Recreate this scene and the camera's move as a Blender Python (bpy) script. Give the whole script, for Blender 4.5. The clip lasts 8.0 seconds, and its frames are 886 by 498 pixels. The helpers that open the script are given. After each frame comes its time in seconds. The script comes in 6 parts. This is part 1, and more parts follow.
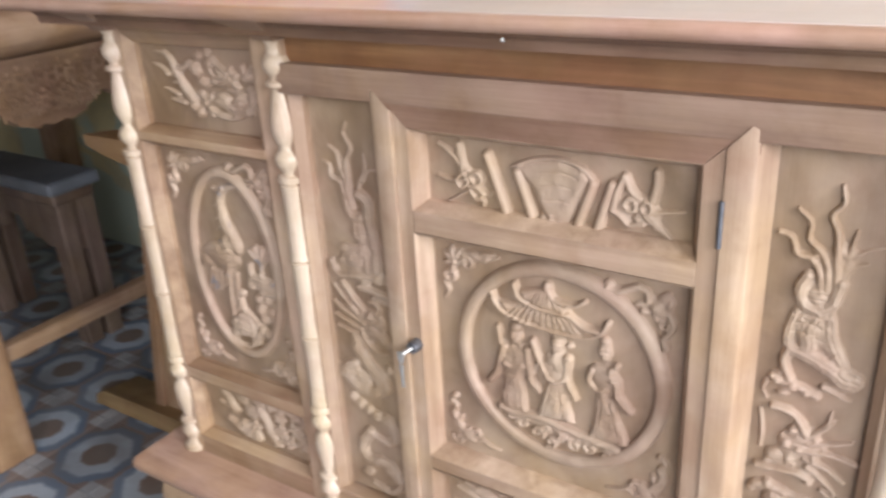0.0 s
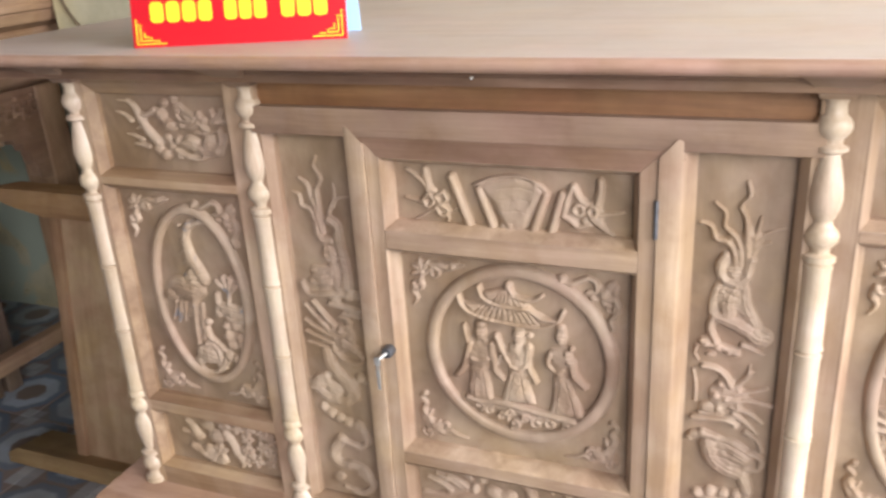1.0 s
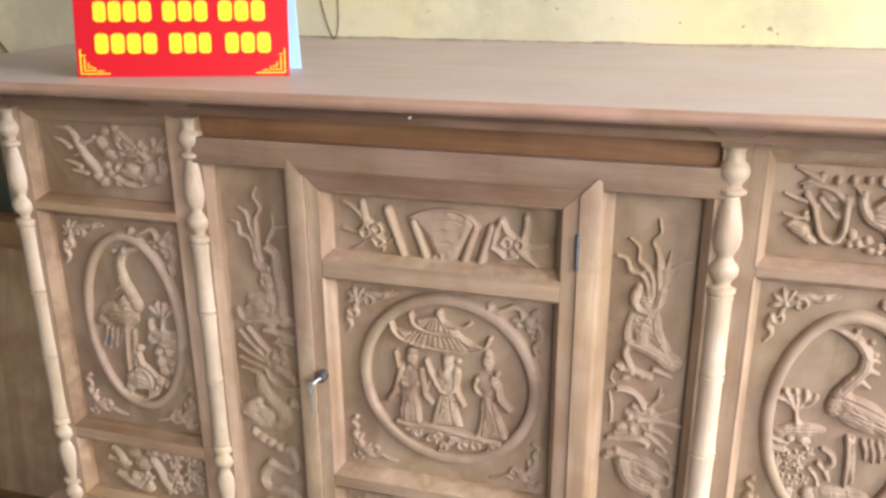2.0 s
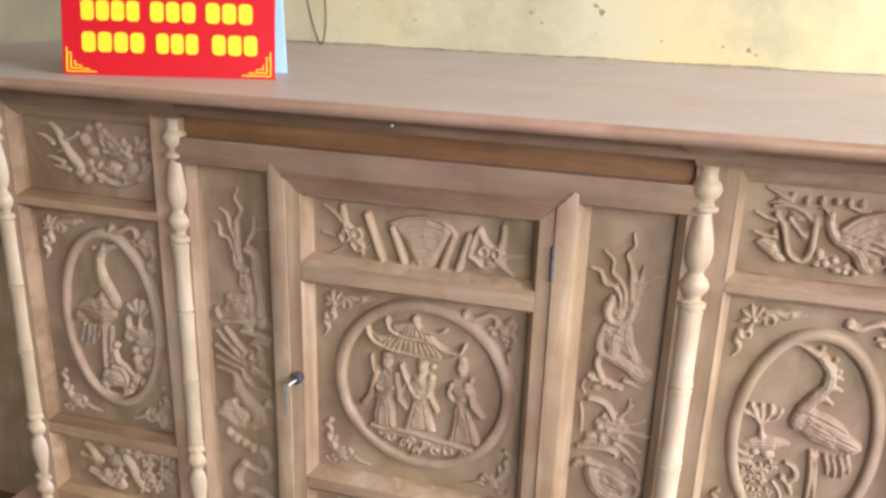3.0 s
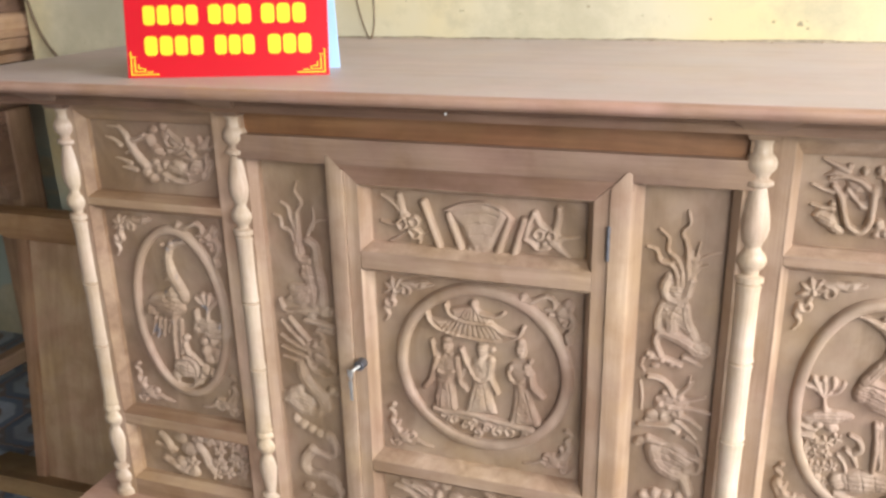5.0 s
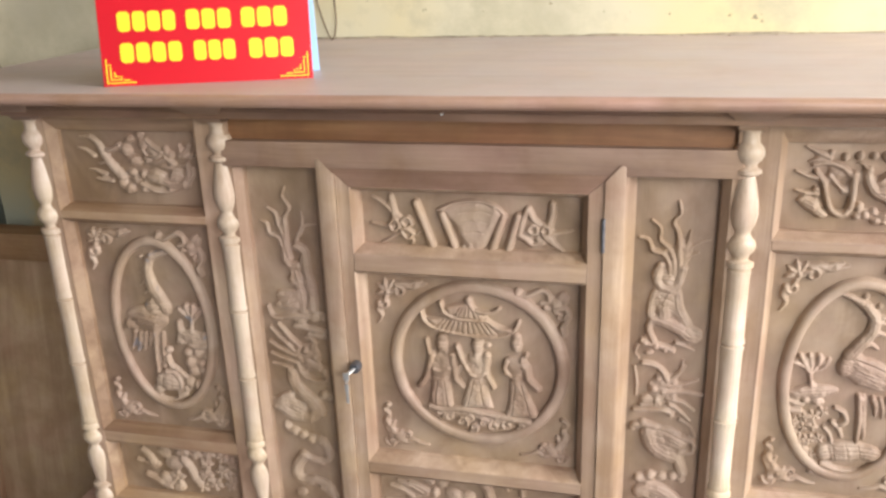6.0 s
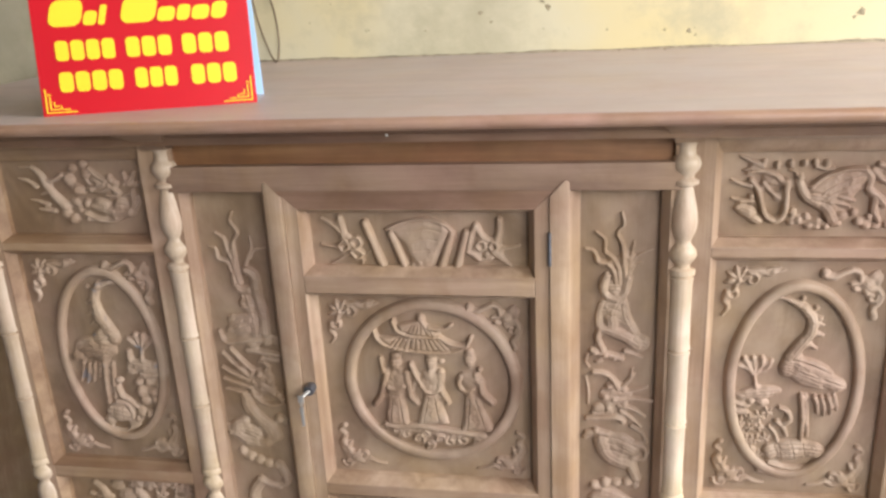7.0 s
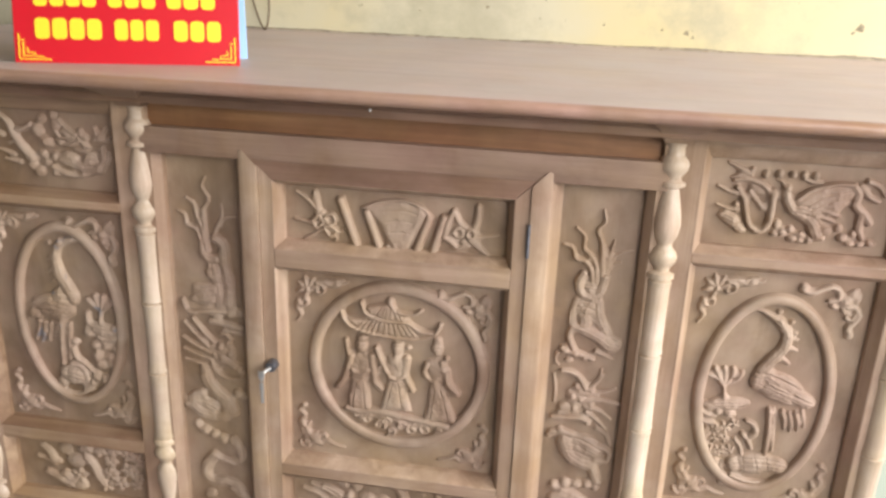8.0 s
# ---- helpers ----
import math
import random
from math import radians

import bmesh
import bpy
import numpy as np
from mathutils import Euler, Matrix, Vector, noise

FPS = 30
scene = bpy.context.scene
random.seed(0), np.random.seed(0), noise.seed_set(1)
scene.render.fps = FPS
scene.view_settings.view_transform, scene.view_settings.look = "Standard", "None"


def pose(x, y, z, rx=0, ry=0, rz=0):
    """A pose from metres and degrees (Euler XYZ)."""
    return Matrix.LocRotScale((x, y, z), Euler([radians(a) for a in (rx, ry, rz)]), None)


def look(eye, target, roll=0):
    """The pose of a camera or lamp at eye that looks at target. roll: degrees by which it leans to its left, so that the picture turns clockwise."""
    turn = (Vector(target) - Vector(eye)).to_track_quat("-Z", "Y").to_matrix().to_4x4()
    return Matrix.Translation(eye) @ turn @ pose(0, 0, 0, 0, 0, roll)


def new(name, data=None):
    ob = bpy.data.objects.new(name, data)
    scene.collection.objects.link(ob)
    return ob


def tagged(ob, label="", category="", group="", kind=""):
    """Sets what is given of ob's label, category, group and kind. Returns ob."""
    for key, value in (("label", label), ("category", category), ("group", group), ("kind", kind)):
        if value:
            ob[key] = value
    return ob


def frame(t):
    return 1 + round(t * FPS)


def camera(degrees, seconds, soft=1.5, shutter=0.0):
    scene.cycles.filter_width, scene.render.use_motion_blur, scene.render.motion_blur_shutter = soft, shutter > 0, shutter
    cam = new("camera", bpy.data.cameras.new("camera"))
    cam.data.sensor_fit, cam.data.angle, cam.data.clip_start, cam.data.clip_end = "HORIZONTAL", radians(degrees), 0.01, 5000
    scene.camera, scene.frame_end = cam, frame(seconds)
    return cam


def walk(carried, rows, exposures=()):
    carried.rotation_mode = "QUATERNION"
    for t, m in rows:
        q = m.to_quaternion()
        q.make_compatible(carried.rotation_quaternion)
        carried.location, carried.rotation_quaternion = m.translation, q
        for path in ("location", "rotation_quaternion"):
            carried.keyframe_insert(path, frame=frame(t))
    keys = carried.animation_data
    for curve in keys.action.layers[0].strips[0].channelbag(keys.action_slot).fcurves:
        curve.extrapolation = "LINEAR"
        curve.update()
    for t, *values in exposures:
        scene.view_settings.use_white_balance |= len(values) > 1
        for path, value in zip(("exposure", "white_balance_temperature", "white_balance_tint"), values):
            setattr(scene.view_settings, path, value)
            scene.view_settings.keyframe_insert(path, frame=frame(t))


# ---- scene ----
cam = camera(56.1, 8.0, soft=2.8, shutter=0.4)
PATH = [
    (0, (0.406, -0.841, 1.396), (-0.613, 0.682, 0.594), -3.4),
    (0.2, (0.429, -0.859, 1.406), (-0.666, 0.620, 0.622), -5.3),
    (0.5, (0.426, -0.913, 1.425), (-0.563, 0.66, 0.684), -4.8),
    (0.7, (0.382, -0.978, 1.438), (-0.489, 0.658, 0.688), -4.9),
    (1, (0.346, -1.048, 1.433), (-0.386, 0.66, 0.694), -3.5),
    (1.2, (0.343, -1.063, 1.443), (-0.314, 0.673, 0.699), -2.8),
    (1.5, (0.344, -1.085, 1.444), (-0.243, 0.689, 0.732), -1.9),
    (2.8, (0.347, -1.144, 1.457), (-0.168, 0.678, 0.813), 1.2),
    (3, (0.355, -1.134, 1.455), (-0.155, 0.688, 0.808), 1.8),
    (3.5, (0.424, -1.132, 1.467), (-0.159, 0.669, 0.82), 2.7),
    (4, (0.482, -1.131, 1.446), (-0.238, 0.615, 0.789), 1.5),
    (4.5, (0.471, -1.139, 1.458), (-0.269, 0.597, 0.796), -0.5),
    (4.7, (0.431, -1.147, 1.45), (-0.275, 0.604, 0.79), -0.8),
    (5.8, (0.241, -1.2, 1.464), (-0.206, 0.627, 0.784), -2.3),
    (6, (0.253, -1.201, 1.463), (-0.197, 0.626, 0.785), -2.0),
    (6.5, (0.257, -1.198, 1.461), (-0.11, 0.646, 0.782), -1.7),
    (7, (0.262, -1.21, 1.472), (-0.08, 0.65, 0.823), -3.0),
    (7.5, (0.253, -1.2, 1.463), (-0.089, 0.662, 0.816), -1.7),
    (8, (0.261, -1.181, 1.454), (-0.029, 0.68, 0.781), 2.1),
]
EXPOSURE = [
    (0.0, 0.46, 6020, 10), (0.5, 0.45, 6100, 10), (1.0, 0.40, 6280, 10), (1.5, 0.31, 6350, 10), (3.0, 0.09, 6400, 10), (3.5, 0.08, 6400, 10), (4.5, 0.19, 6350, 10),
    (6.0, 0.25, 6400, 10), (6.5, 0.22, 6400, 10), (7.0, 0.02, 6450, 10), (7.5, 0.03, 6450, 10), (8.0, 0.09, 6450, 10)]
walk(cam, [(t, look(eye, target, roll)) for t, eye, target, roll in PATH], EXPOSURE)

# ---- world, light, exposure ----
world = bpy.data.worlds.new("world")
scene.world = world
world.use_nodes = True
wn = world.node_tree
sky = wn.nodes.new("ShaderNodeTexSky")
sky.sky_type, sky.sun_disc = "NISHITA", False
sky.sun_elevation, sky.sun_rotation = radians(40), radians(150)
wn.nodes["Background"].inputs["Strength"].default_value = 0.1
wn.links.new(sky.outputs["Color"], wn.nodes["Background"].inputs["Color"])


def area_light(name, eye, target, sx, sy, watts, colour):
    d = bpy.data.lights.new(name, "AREA")
    d.shape, d.size, d.size_y, d.energy, d.color = "RECTANGLE", sx, sy, watts, colour
    ob = new(name, d)
    ob.matrix_world = look(eye, target)
    return ob


# daylight of the street through the two open shop fronts
area_light("shopfront_daylight", (2.2, -3.05, 2.1), (1.6, 0, 1.1), 1.9, 1.5, 108, (1.0, 0.98, 0.98))
area_light("side_daylight", (3.25, -0.9, 2.3), (0, -0.6, 1.1), 2.2, 1.4, 225, (1.0, 0.98, 0.98))


# ---- materials ----
def mat(name):
    m = bpy.data.materials.new(name)
    m.use_nodes = True
    nt = m.node_tree
    return m, nt, nt.nodes["Principled BSDF"]


def node(nt, kind, **vals):
    n = nt.nodes.new(kind)
    for k, v in vals.items():
        n.inputs[k].default_value = v
    return n


def ramp(nt, fac, stops):
    r = nt.nodes.new("ShaderNodeValToRGB")
    while len(r.color_ramp.elements) < len(stops):
        r.color_ramp.elements.new(0.5)
    for e, (p, c) in zip(r.color_ramp.elements, stops):
        e.position, e.color = p, (*c, 1)
    nt.links.new(fac, r.inputs[0])
    return r.outputs[0]


def mix(nt, fac, a, b, blend="MIX"):
    m = nt.nodes.new("ShaderNodeMix")
    m.data_type, m.blend_type = "RGBA", blend
    for v, k in ((fac, 0), (a, 6), (b, 7)):
        if isinstance(v, (int, float)):
            m.inputs[k].default_value = v
        elif isinstance(v, tuple):
            m.inputs[k].default_value = (*v, 1)
        else:
            nt.links.new(v, m.inputs[k])
    return m.outputs[2]


def wood(name, light, dark, grain="x", rough=0.55, dust=0.0, bump=0.12, tint=0.20, streak=0.55, even=False, stains=0.75):
    """Bare sanded timber, its grain along one axis, every board a little different."""
    m, nt, b = mat(name)
    L = nt.links.new
    tc = nt.nodes.new("ShaderNodeTexCoord")
    info = nt.nodes.new("ShaderNodeObjectInfo")
    off = nt.nodes.new("ShaderNodeVectorMath")
    off.operation = "SCALE"
    off.inputs[0].default_value = (7.0, 5.0, 9.0)
    L(info.outputs["Random"], off.inputs["Scale"])
    add = nt.nodes.new("ShaderNodeVectorMath")
    L(tc.outputs["Object"], add.inputs[0])
    L(off.outputs[0], add.inputs[1])
    mp = nt.nodes.new("ShaderNodeMapping")
    mp.inputs["Scale"].default_value = {"x": (1.2, 14, 14), "y": (14, 1.2, 14), "z": (14, 14, 1.2)}[grain]
    if even:
        mp.inputs["Scale"].default_value = (9, 9, 5)
    L(add.outputs[0], mp.inputs["Vector"])
    big = node(nt, "ShaderNodeTexNoise", Scale=1.6, Detail=3.0, Distortion=0.9)
    L(mp.outputs[0], big.inputs["Vector"])
    mp2 = nt.nodes.new("ShaderNodeMapping")
    mp2.inputs["Scale"].default_value = {"x": (5, 160, 160), "y": (160, 5, 160), "z": (160, 160, 5)}[grain]
    L(add.outputs[0], mp2.inputs["Vector"])
    fine = node(nt, "ShaderNodeTexNoise", Scale=2.0, Detail=4.0, Roughness=0.7)
    L(mp2.outputs[0], fine.inputs["Vector"])
    blot = node(nt, "ShaderNodeTexNoise", Scale=9.0, Detail=5.0, Roughness=0.65)
    L(add.outputs[0], blot.inputs["Vector"])
    c = ramp(nt, big.outputs[0], ((0.33, dark), (0.64, light)))
    fine_c = ramp(nt, fine.outputs[0], ((0.3, (0.74, 0.68, 0.62)), (0.62, (1, 1, 1))))
    c = mix(nt, streak, c, fine_c, "MULTIPLY")
    blot_c = ramp(nt, blot.outputs[0], ((0.32, (0.84, 0.78, 0.74)), (0.6, (1.05, 1.03, 1.0))))
    c = mix(nt, 0.8, c, blot_c, "MULTIPLY")
    tone = ramp(nt, info.outputs["Random"], ((0.0, (1 - tint, 1 - tint * 1.25, 1 - tint * 1.4)), (1.0, (1 + tint * 0.5, 1 + tint * 0.5, 1 + tint * 0.5))))
    c = mix(nt, 1.0, c, tone, "MULTIPLY")
    hue = node(nt, "ShaderNodeTexNoise", Scale=5.5, Detail=3.0, Roughness=0.6)
    L(tc.outputs["Object"], hue.inputs["Vector"])
    hue_c = ramp(nt, hue.outputs[0], ((0.36, (1.03, 0.975, 1.01)), (0.50, (1.0, 1.0, 1.0)), (0.64, (1.02, 1.0, 0.89))))
    c = mix(nt, 1.0, c, hue_c, "MULTIPLY")
    stain = node(nt, "ShaderNodeTexNoise", Scale=6.5, Detail=6.0, Roughness=0.62, Distortion=0.6)
    L(add.outputs[0], stain.inputs["Vector"])
    stain_c = ramp(nt, stain.outputs[0], ((0.40, (0.83, 0.76, 0.69)), (0.52, (1.0, 0.99, 0.985)), (0.66, (1.08, 1.07, 1.06))))
    c = mix(nt, stains, c, stain_c, "MULTIPLY")
    if dust:
        d = node(nt, "ShaderNodeTexNoise", Scale=5.0, Detail=6.0, Roughness=0.7)
        L(tc.outputs["Object"], d.inputs["Vector"])
        f = ramp(nt, d.outputs[0], ((0.35, (dust * 0.5,) * 3), (0.7, (dust,) * 3)))
        c = mix(nt, f, c, (0.475, 0.420, 0.410))
    L(c, b.inputs["Base Color"])
    b.inputs["Roughness"].default_value = rough
    bp = node(nt, "ShaderNodeBump", Strength=bump, Distance=0.002)
    L(fine.outputs[0], bp.inputs["Height"])
    L(bp.outputs[0], b.inputs["Normal"])
    return m


def plain(name, colour, rough=0.5, metal=0.0, vary=0.12, scale=20.0):
    m, nt, b = mat(name)
    tc = nt.nodes.new("ShaderNodeTexCoord")
    n = node(nt, "ShaderNodeTexNoise", Scale=scale, Detail=5.0)
    nt.links.new(tc.outputs["Object"], n.inputs["Vector"])
    c = ramp(nt, n.outputs[0], ((0.3, tuple(v * (1 - vary) for v in colour)), (0.7, tuple(min(1, v * (1 + vary)) for v in colour))))
    nt.links.new(c, b.inputs["Base Color"])
    b.inputs["Roughness"].default_value, b.inputs["Metallic"].default_value = rough, metal
    return m


TAN, TAN_D = (0.446, 0.338, 0.250), (0.298, 0.212, 0.146)
WOOD_X = wood("sanded_wood_across", TAN, TAN_D, "x")
WOOD_Z = wood("sanded_wood_upright", TAN, TAN_D, "z")
WOOD_RED = wood("reddish_wood_across", (0.250, 0.158, 0.110), (0.170, 0.102, 0.068), "x", tint=0.06)
# cornice brown deepened: the shade under the nose is part of this colour
WOOD_CORNICE_SHADED = wood("shaded_cornice_wood", (0.235, 0.150, 0.100), (0.150, 0.090, 0.058), "x", tint=0.05)
WOOD_BROWN = wood("brown_wood_across", (0.345, 0.250, 0.188), (0.235, 0.160, 0.115), "x")
WOOD_ORANGE = wood("orange_wood_across", (0.34, 0.188, 0.092), (0.21, 0.108, 0.050), "x", tint=0.05)
WOOD_PALE = wood("pale_turned_wood", (0.62, 0.53, 0.425), (0.48, 0.39, 0.29), "z", rough=0.45, tint=0.08, stains=0.5)
WOOD_HONEY = wood("honey_wood_across", (0.440, 0.328, 0.220), (0.305, 0.210, 0.138), "x")
WOOD_TOP = wood("dusty_tabletop_wood", (0.48, 0.365, 0.31), (0.38, 0.275, 0.23), "x", rough=0.5, dust=0.8, bump=0.05, stains=0.5)
# carving paler where sanded; sunk ground darkened, shade put into its colour
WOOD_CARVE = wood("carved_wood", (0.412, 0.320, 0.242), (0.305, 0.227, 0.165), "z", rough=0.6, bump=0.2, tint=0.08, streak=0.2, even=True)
WOOD_GROUND_SHADED = wood("shaded_ground_wood", (0.335, 0.250, 0.178), (0.232, 0.166, 0.111), "z", rough=0.65, bump=0.3, tint=0.10, streak=0.18, even=True)
WOOD_OLD = wood("weathered_wood", (0.36, 0.25, 0.17), (0.25, 0.165, 0.11), "y", rough=0.6)
WOOD_OLD_Z = wood("weathered_wood_upright", (0.40, 0.27, 0.17), (0.27, 0.17, 0.10), "z", rough=0.55)
# low table's brown, darkened to carry the shade beneath the altar table
WOOD_STOOL_SHADED = wood("shaded_stool_wood", (0.22, 0.165, 0.13), (0.14, 0.10, 0.078), "z", rough=0.6)
WOOD_DARK = wood("dark_wood", (0.16, 0.10, 0.07), (0.08, 0.05, 0.035), "x", rough=0.5)
WOOD_OLIVE = wood("ochre_wood", (0.40, 0.30, 0.155), (0.28, 0.20, 0.10), "x", rough=0.55)
STEEL = plain("chromed_steel", (0.62, 0.61, 0.58), 0.45, 0.85, 0.1, 60)
DARK_STEEL = plain("dark_steel", (0.21, 0.215, 0.235), 0.45, 0.9, 0.2, 80)
RED = plain("red_printed_card", (0.52, 0.007, 0.016), 0.35, 0, 0.04, 8)
YELLOW = plain("yellow_print", (0.86, 0.63, 0.03), 0.4, 0, 0.03, 8)
SKYBLUE = plain("pale_blue_card", (0.36, 0.58, 0.82), 0.5, 0, 0.05, 8)
WIRE = plain("rusty_wire", (0.14, 0.10, 0.06), 0.6, 0.4, 0.3, 60)
# for the unseen ceiling and closing walls: dark, so less light bounces back
CEIL = plain("dark_unseen_ceiling", (0.22, 0.21, 0.20), 0.8, 0, 0.15, 3)
GREY = plain("dark_unseen_wall", (0.24, 0.22, 0.20), 0.85, 0, 0.2, 3)
WHITE = plain("white_paint", (0.8, 0.8, 0.78), 0.6, 0, 0.05, 30)
WOOD_NOSE = wood("pinkish_edge_wood", (0.42, 0.285, 0.22), (0.30, 0.19, 0.14), "x", rough=0.4, tint=0.05)


def wall_material():
    """Old lime wash: cream going to yellow, grey damp patches, peeling low down, small dark flecks."""
    m, nt, b = mat("yellow_lime_wash")
    L = nt.links.new
    tc = nt.nodes.new("ShaderNodeTexCoord")
    a = node(nt, "ShaderNodeTexNoise", Scale=1.3, Detail=5.0, Distortion=0.4)
    L(tc.outputs["Object"], a.inputs["Vector"])
    c = ramp(nt, a.outputs[0], ((0.34, (0.42, 0.385, 0.275)), (0.47, (0.54, 0.495, 0.345)), (0.62, (0.575, 0.485, 0.26))))
    s = node(nt, "ShaderNodeTexNoise", Scale=5.0, Detail=8.0, Roughness=0.7)
    L(tc.outputs["Object"], s.inputs["Vector"])
    f = ramp(nt, s.outputs[0], ((0.46, (0, 0, 0)), (0.64, (0.8, 0.8, 0.8))))
    c = mix(nt, f, c, (0.385, 0.350, 0.235))
    v = node(nt, "ShaderNodeTexNoise", Scale=34.0, Detail=3.0, Roughness=0.6)
    L(tc.outputs["Object"], v.inputs["Vector"])
    f2 = ramp(nt, v.outputs[0], ((0.70, (0, 0, 0)), (0.74, (0.75, 0.75, 0.75))))
    c = mix(nt, f2, c, (0.16, 0.13, 0.08))
    sep = nt.nodes.new("ShaderNodeSeparateXYZ")
    L(tc.outputs["Object"], sep.inputs[0])
    low = nt.nodes.new("ShaderNodeMapRange")
    for k, val in ((1, 0.95), (2, 0.75), (3, 0.0), (4, 0.55)):
        low.inputs[k].default_value = val
    L(sep.outputs[2], low.inputs[0])
    addn = nt.nodes.new("ShaderNodeMath")
    addn.operation = "MULTIPLY"
    L(low.outputs[0], addn.inputs[0])
    p = node(nt, "ShaderNodeTexNoise", Scale=3.2, Detail=6.0, Distortion=0.5)
    L(tc.outputs["Object"], p.inputs["Vector"])
    pr = ramp(nt, p.outputs[0], ((0.46, (0, 0, 0)), (0.50, (1.8, 1.8, 1.8))))
    L(pr, addn.inputs[1])
    c = mix(nt, addn.outputs[0], c, (0.42, 0.47, 0.38))
    L(c, b.inputs["Base Color"])
    b.inputs["Roughness"].default_value = 0.85
    bp = node(nt, "ShaderNodeBump", Strength=0.3, Distance=0.004)
    L(s.outputs[0], bp.inputs["Height"])
    L(bp.outputs[0], b.inputs["Normal"])
    return m


WALL = wall_material()


# ---- building helpers ----
def box(bm, x0, x1, y0, y1, z0, z1, bevel=0.0, seg=2):
    vs = [bm.verts.new((x, y, z)) for x in (x0, x1) for y in (y0, y1) for z in (z0, z1)]
    fs = [bm.faces.new([vs[i] for i in q]) for q in ((0, 1, 3, 2), (4, 6, 7, 5), (0, 4, 5, 1), (2, 3, 7, 6), (0, 2, 6, 4), (1, 5, 7, 3))]
    if bevel:
        es = list({e for f in fs for e in f.edges})
        bmesh.ops.bevel(bm, geom=es, offset=bevel, segments=seg, affect="EDGES", profile=0.5)
    return bm


def prism(bm, outline, axis, a, b):
    """A straight length with the given outline (two coordinates per corner) along one axis from a to b."""
    put = {"x": lambda p, t: (t, p[0], p[1]), "y": lambda p, t: (p[0], t, p[1]), "z": lambda p, t: (p[0], p[1], t)}[axis]
    r0 = [bm.verts.new(put(p, a)) for p in outline]
    r1 = [bm.verts.new(put(p, b)) for p in outline]
    n = len(outline)
    for i in range(n):
        bm.faces.new((r0[i], r0[(i + 1) % n], r1[(i + 1) % n], r1[i]))
    bm.faces.new(r0[::-1])
    bm.faces.new(r1)
    return bm


def lathe(bm, profile, cx, cy, steps=28):
    """Turned work: profile of (radius, z) round an upright axis."""
    rings = []
    for r, z in profile:
        rings.append([bm.verts.new((cx + r * math.cos(2 * math.pi * k / steps), cy + r * math.sin(2 * math.pi * k / steps), z)) for k in range(steps)])
    for a, b in zip(rings, rings[1:]):
        for k in range(steps):
            bm.faces.new((a[k], a[(k + 1) % steps], b[(k + 1) % steps], b[k]))
    bm.faces.new(rings[0][::-1])
    bm.faces.new(rings[-1])
    return bm


def finish(name, bm, material, smooth=None):
    bmesh.ops.recalc_face_normals(bm, faces=bm.faces)
    me = bpy.data.meshes.new(name)
    bm.to_mesh(me)
    bm.free()
    me.materials.append(material)
    if smooth is not None:
        for p in me.polygons:
            p.use_smooth = True
        me.set_sharp_from_angle(angle=radians(smooth))
    return me


def part(name, bm, material, parent, label="", smooth=None):
    ob = new(name, finish(name, bm, material, smooth))
    if parent:
        ob.parent = parent
        ob.matrix_parent_inverse = parent.matrix_world.inverted()
    if label:
        tagged(ob, label)
    return ob


def thing(name, at, label, category, group=""):
    ob = new(name)
    ob.empty_display_size = 0.1
    ob.matrix_world = pose(*at)
    bpy.context.view_layer.update()
    return tagged(ob, label, category, group)


def structure(name, bm, material, label, category):
    return tagged(part(name, bm, material, None), label, category, kind="structure")


def tube(bm, pts, r, steps=8):
    """A round rod along a line of points."""
    prev, n = None, len(pts)
    for i, p in enumerate(pts):
        p = Vector(p)
        d = (Vector(pts[min(i + 1, n - 1)]) - Vector(pts[max(i - 1, 0)])).normalized()
        u = d.orthogonal().normalized() if prev is None else (u - u.dot(d) * d).normalized()
        w = d.cross(u)
        ring = [bm.verts.new(p + r * (math.cos(2 * math.pi * k / steps) * u + math.sin(2 * math.pi * k / steps) * w)) for k in range(steps)]
        if prev:
            for k in range(steps):
                bm.faces.new((prev[k], prev[(k + 1) % steps], ring[(k + 1) % steps], ring[k]))
        else:
            bm.faces.new(ring[::-1])
        prev = ring
    bm.faces.new(prev)
    return bm


def catmull(pts, per=10):
    """A smooth line through the points."""
    P = [np.array(p, float) for p in pts]
    P = [2 * P[0] - P[1]] + P + [2 * P[-1] - P[-2]]
    out = []
    for i in range(1, len(P) - 2):
        a, b, c, d = P[i - 1:i + 3]
        for t in np.linspace(0, 1, per, endpoint=False):
            out.append(0.5 * (2 * b + (c - a) * t + (2 * a - 5 * b + 4 * c - d) * t ** 2 + (3 * b - a - 3 * c + d) * t ** 3))
    out.append(P[-2])
    return out


# ---- the shell of the workshop ----
WALL_Y = 0.68
structure("floor", box(bmesh.new(), -4.5, 3.3, -3.1, 1.45, -0.2, -0.004), plain("grey_floor_bed", (0.22, 0.22, 0.21), 0.6, 0, 0.2, 6), "grey worn floor bedding under patterned tiles", "floor")
structure("wall_alcove", box(bmesh.new(), -4.5, -1.47, 1.25, 1.45, 0, 3.2), WALL, "peeling greenish lime-washed wall behind the stored furniture", "wall")
structure("wall_north", box(bmesh.new(), -1.47, 3.3, WALL_Y, 1.45, 0, 3.2), WALL, "stained yellow lime-washed plaster wall behind the cabinet", "wall")
# west, south, east walls and ceiling are unseen, added to enclose the light
structure("wall_west", box(bmesh.new(), -4.7, -4.5, -3.1, 1.45, 0, 3.2), GREY, "unseen side wall, dark grey to cut bounced light", "wall")
bm = bmesh.new()
box(bm, -4.7, 1.2, -3.3, -3.1, 0, 3.2)
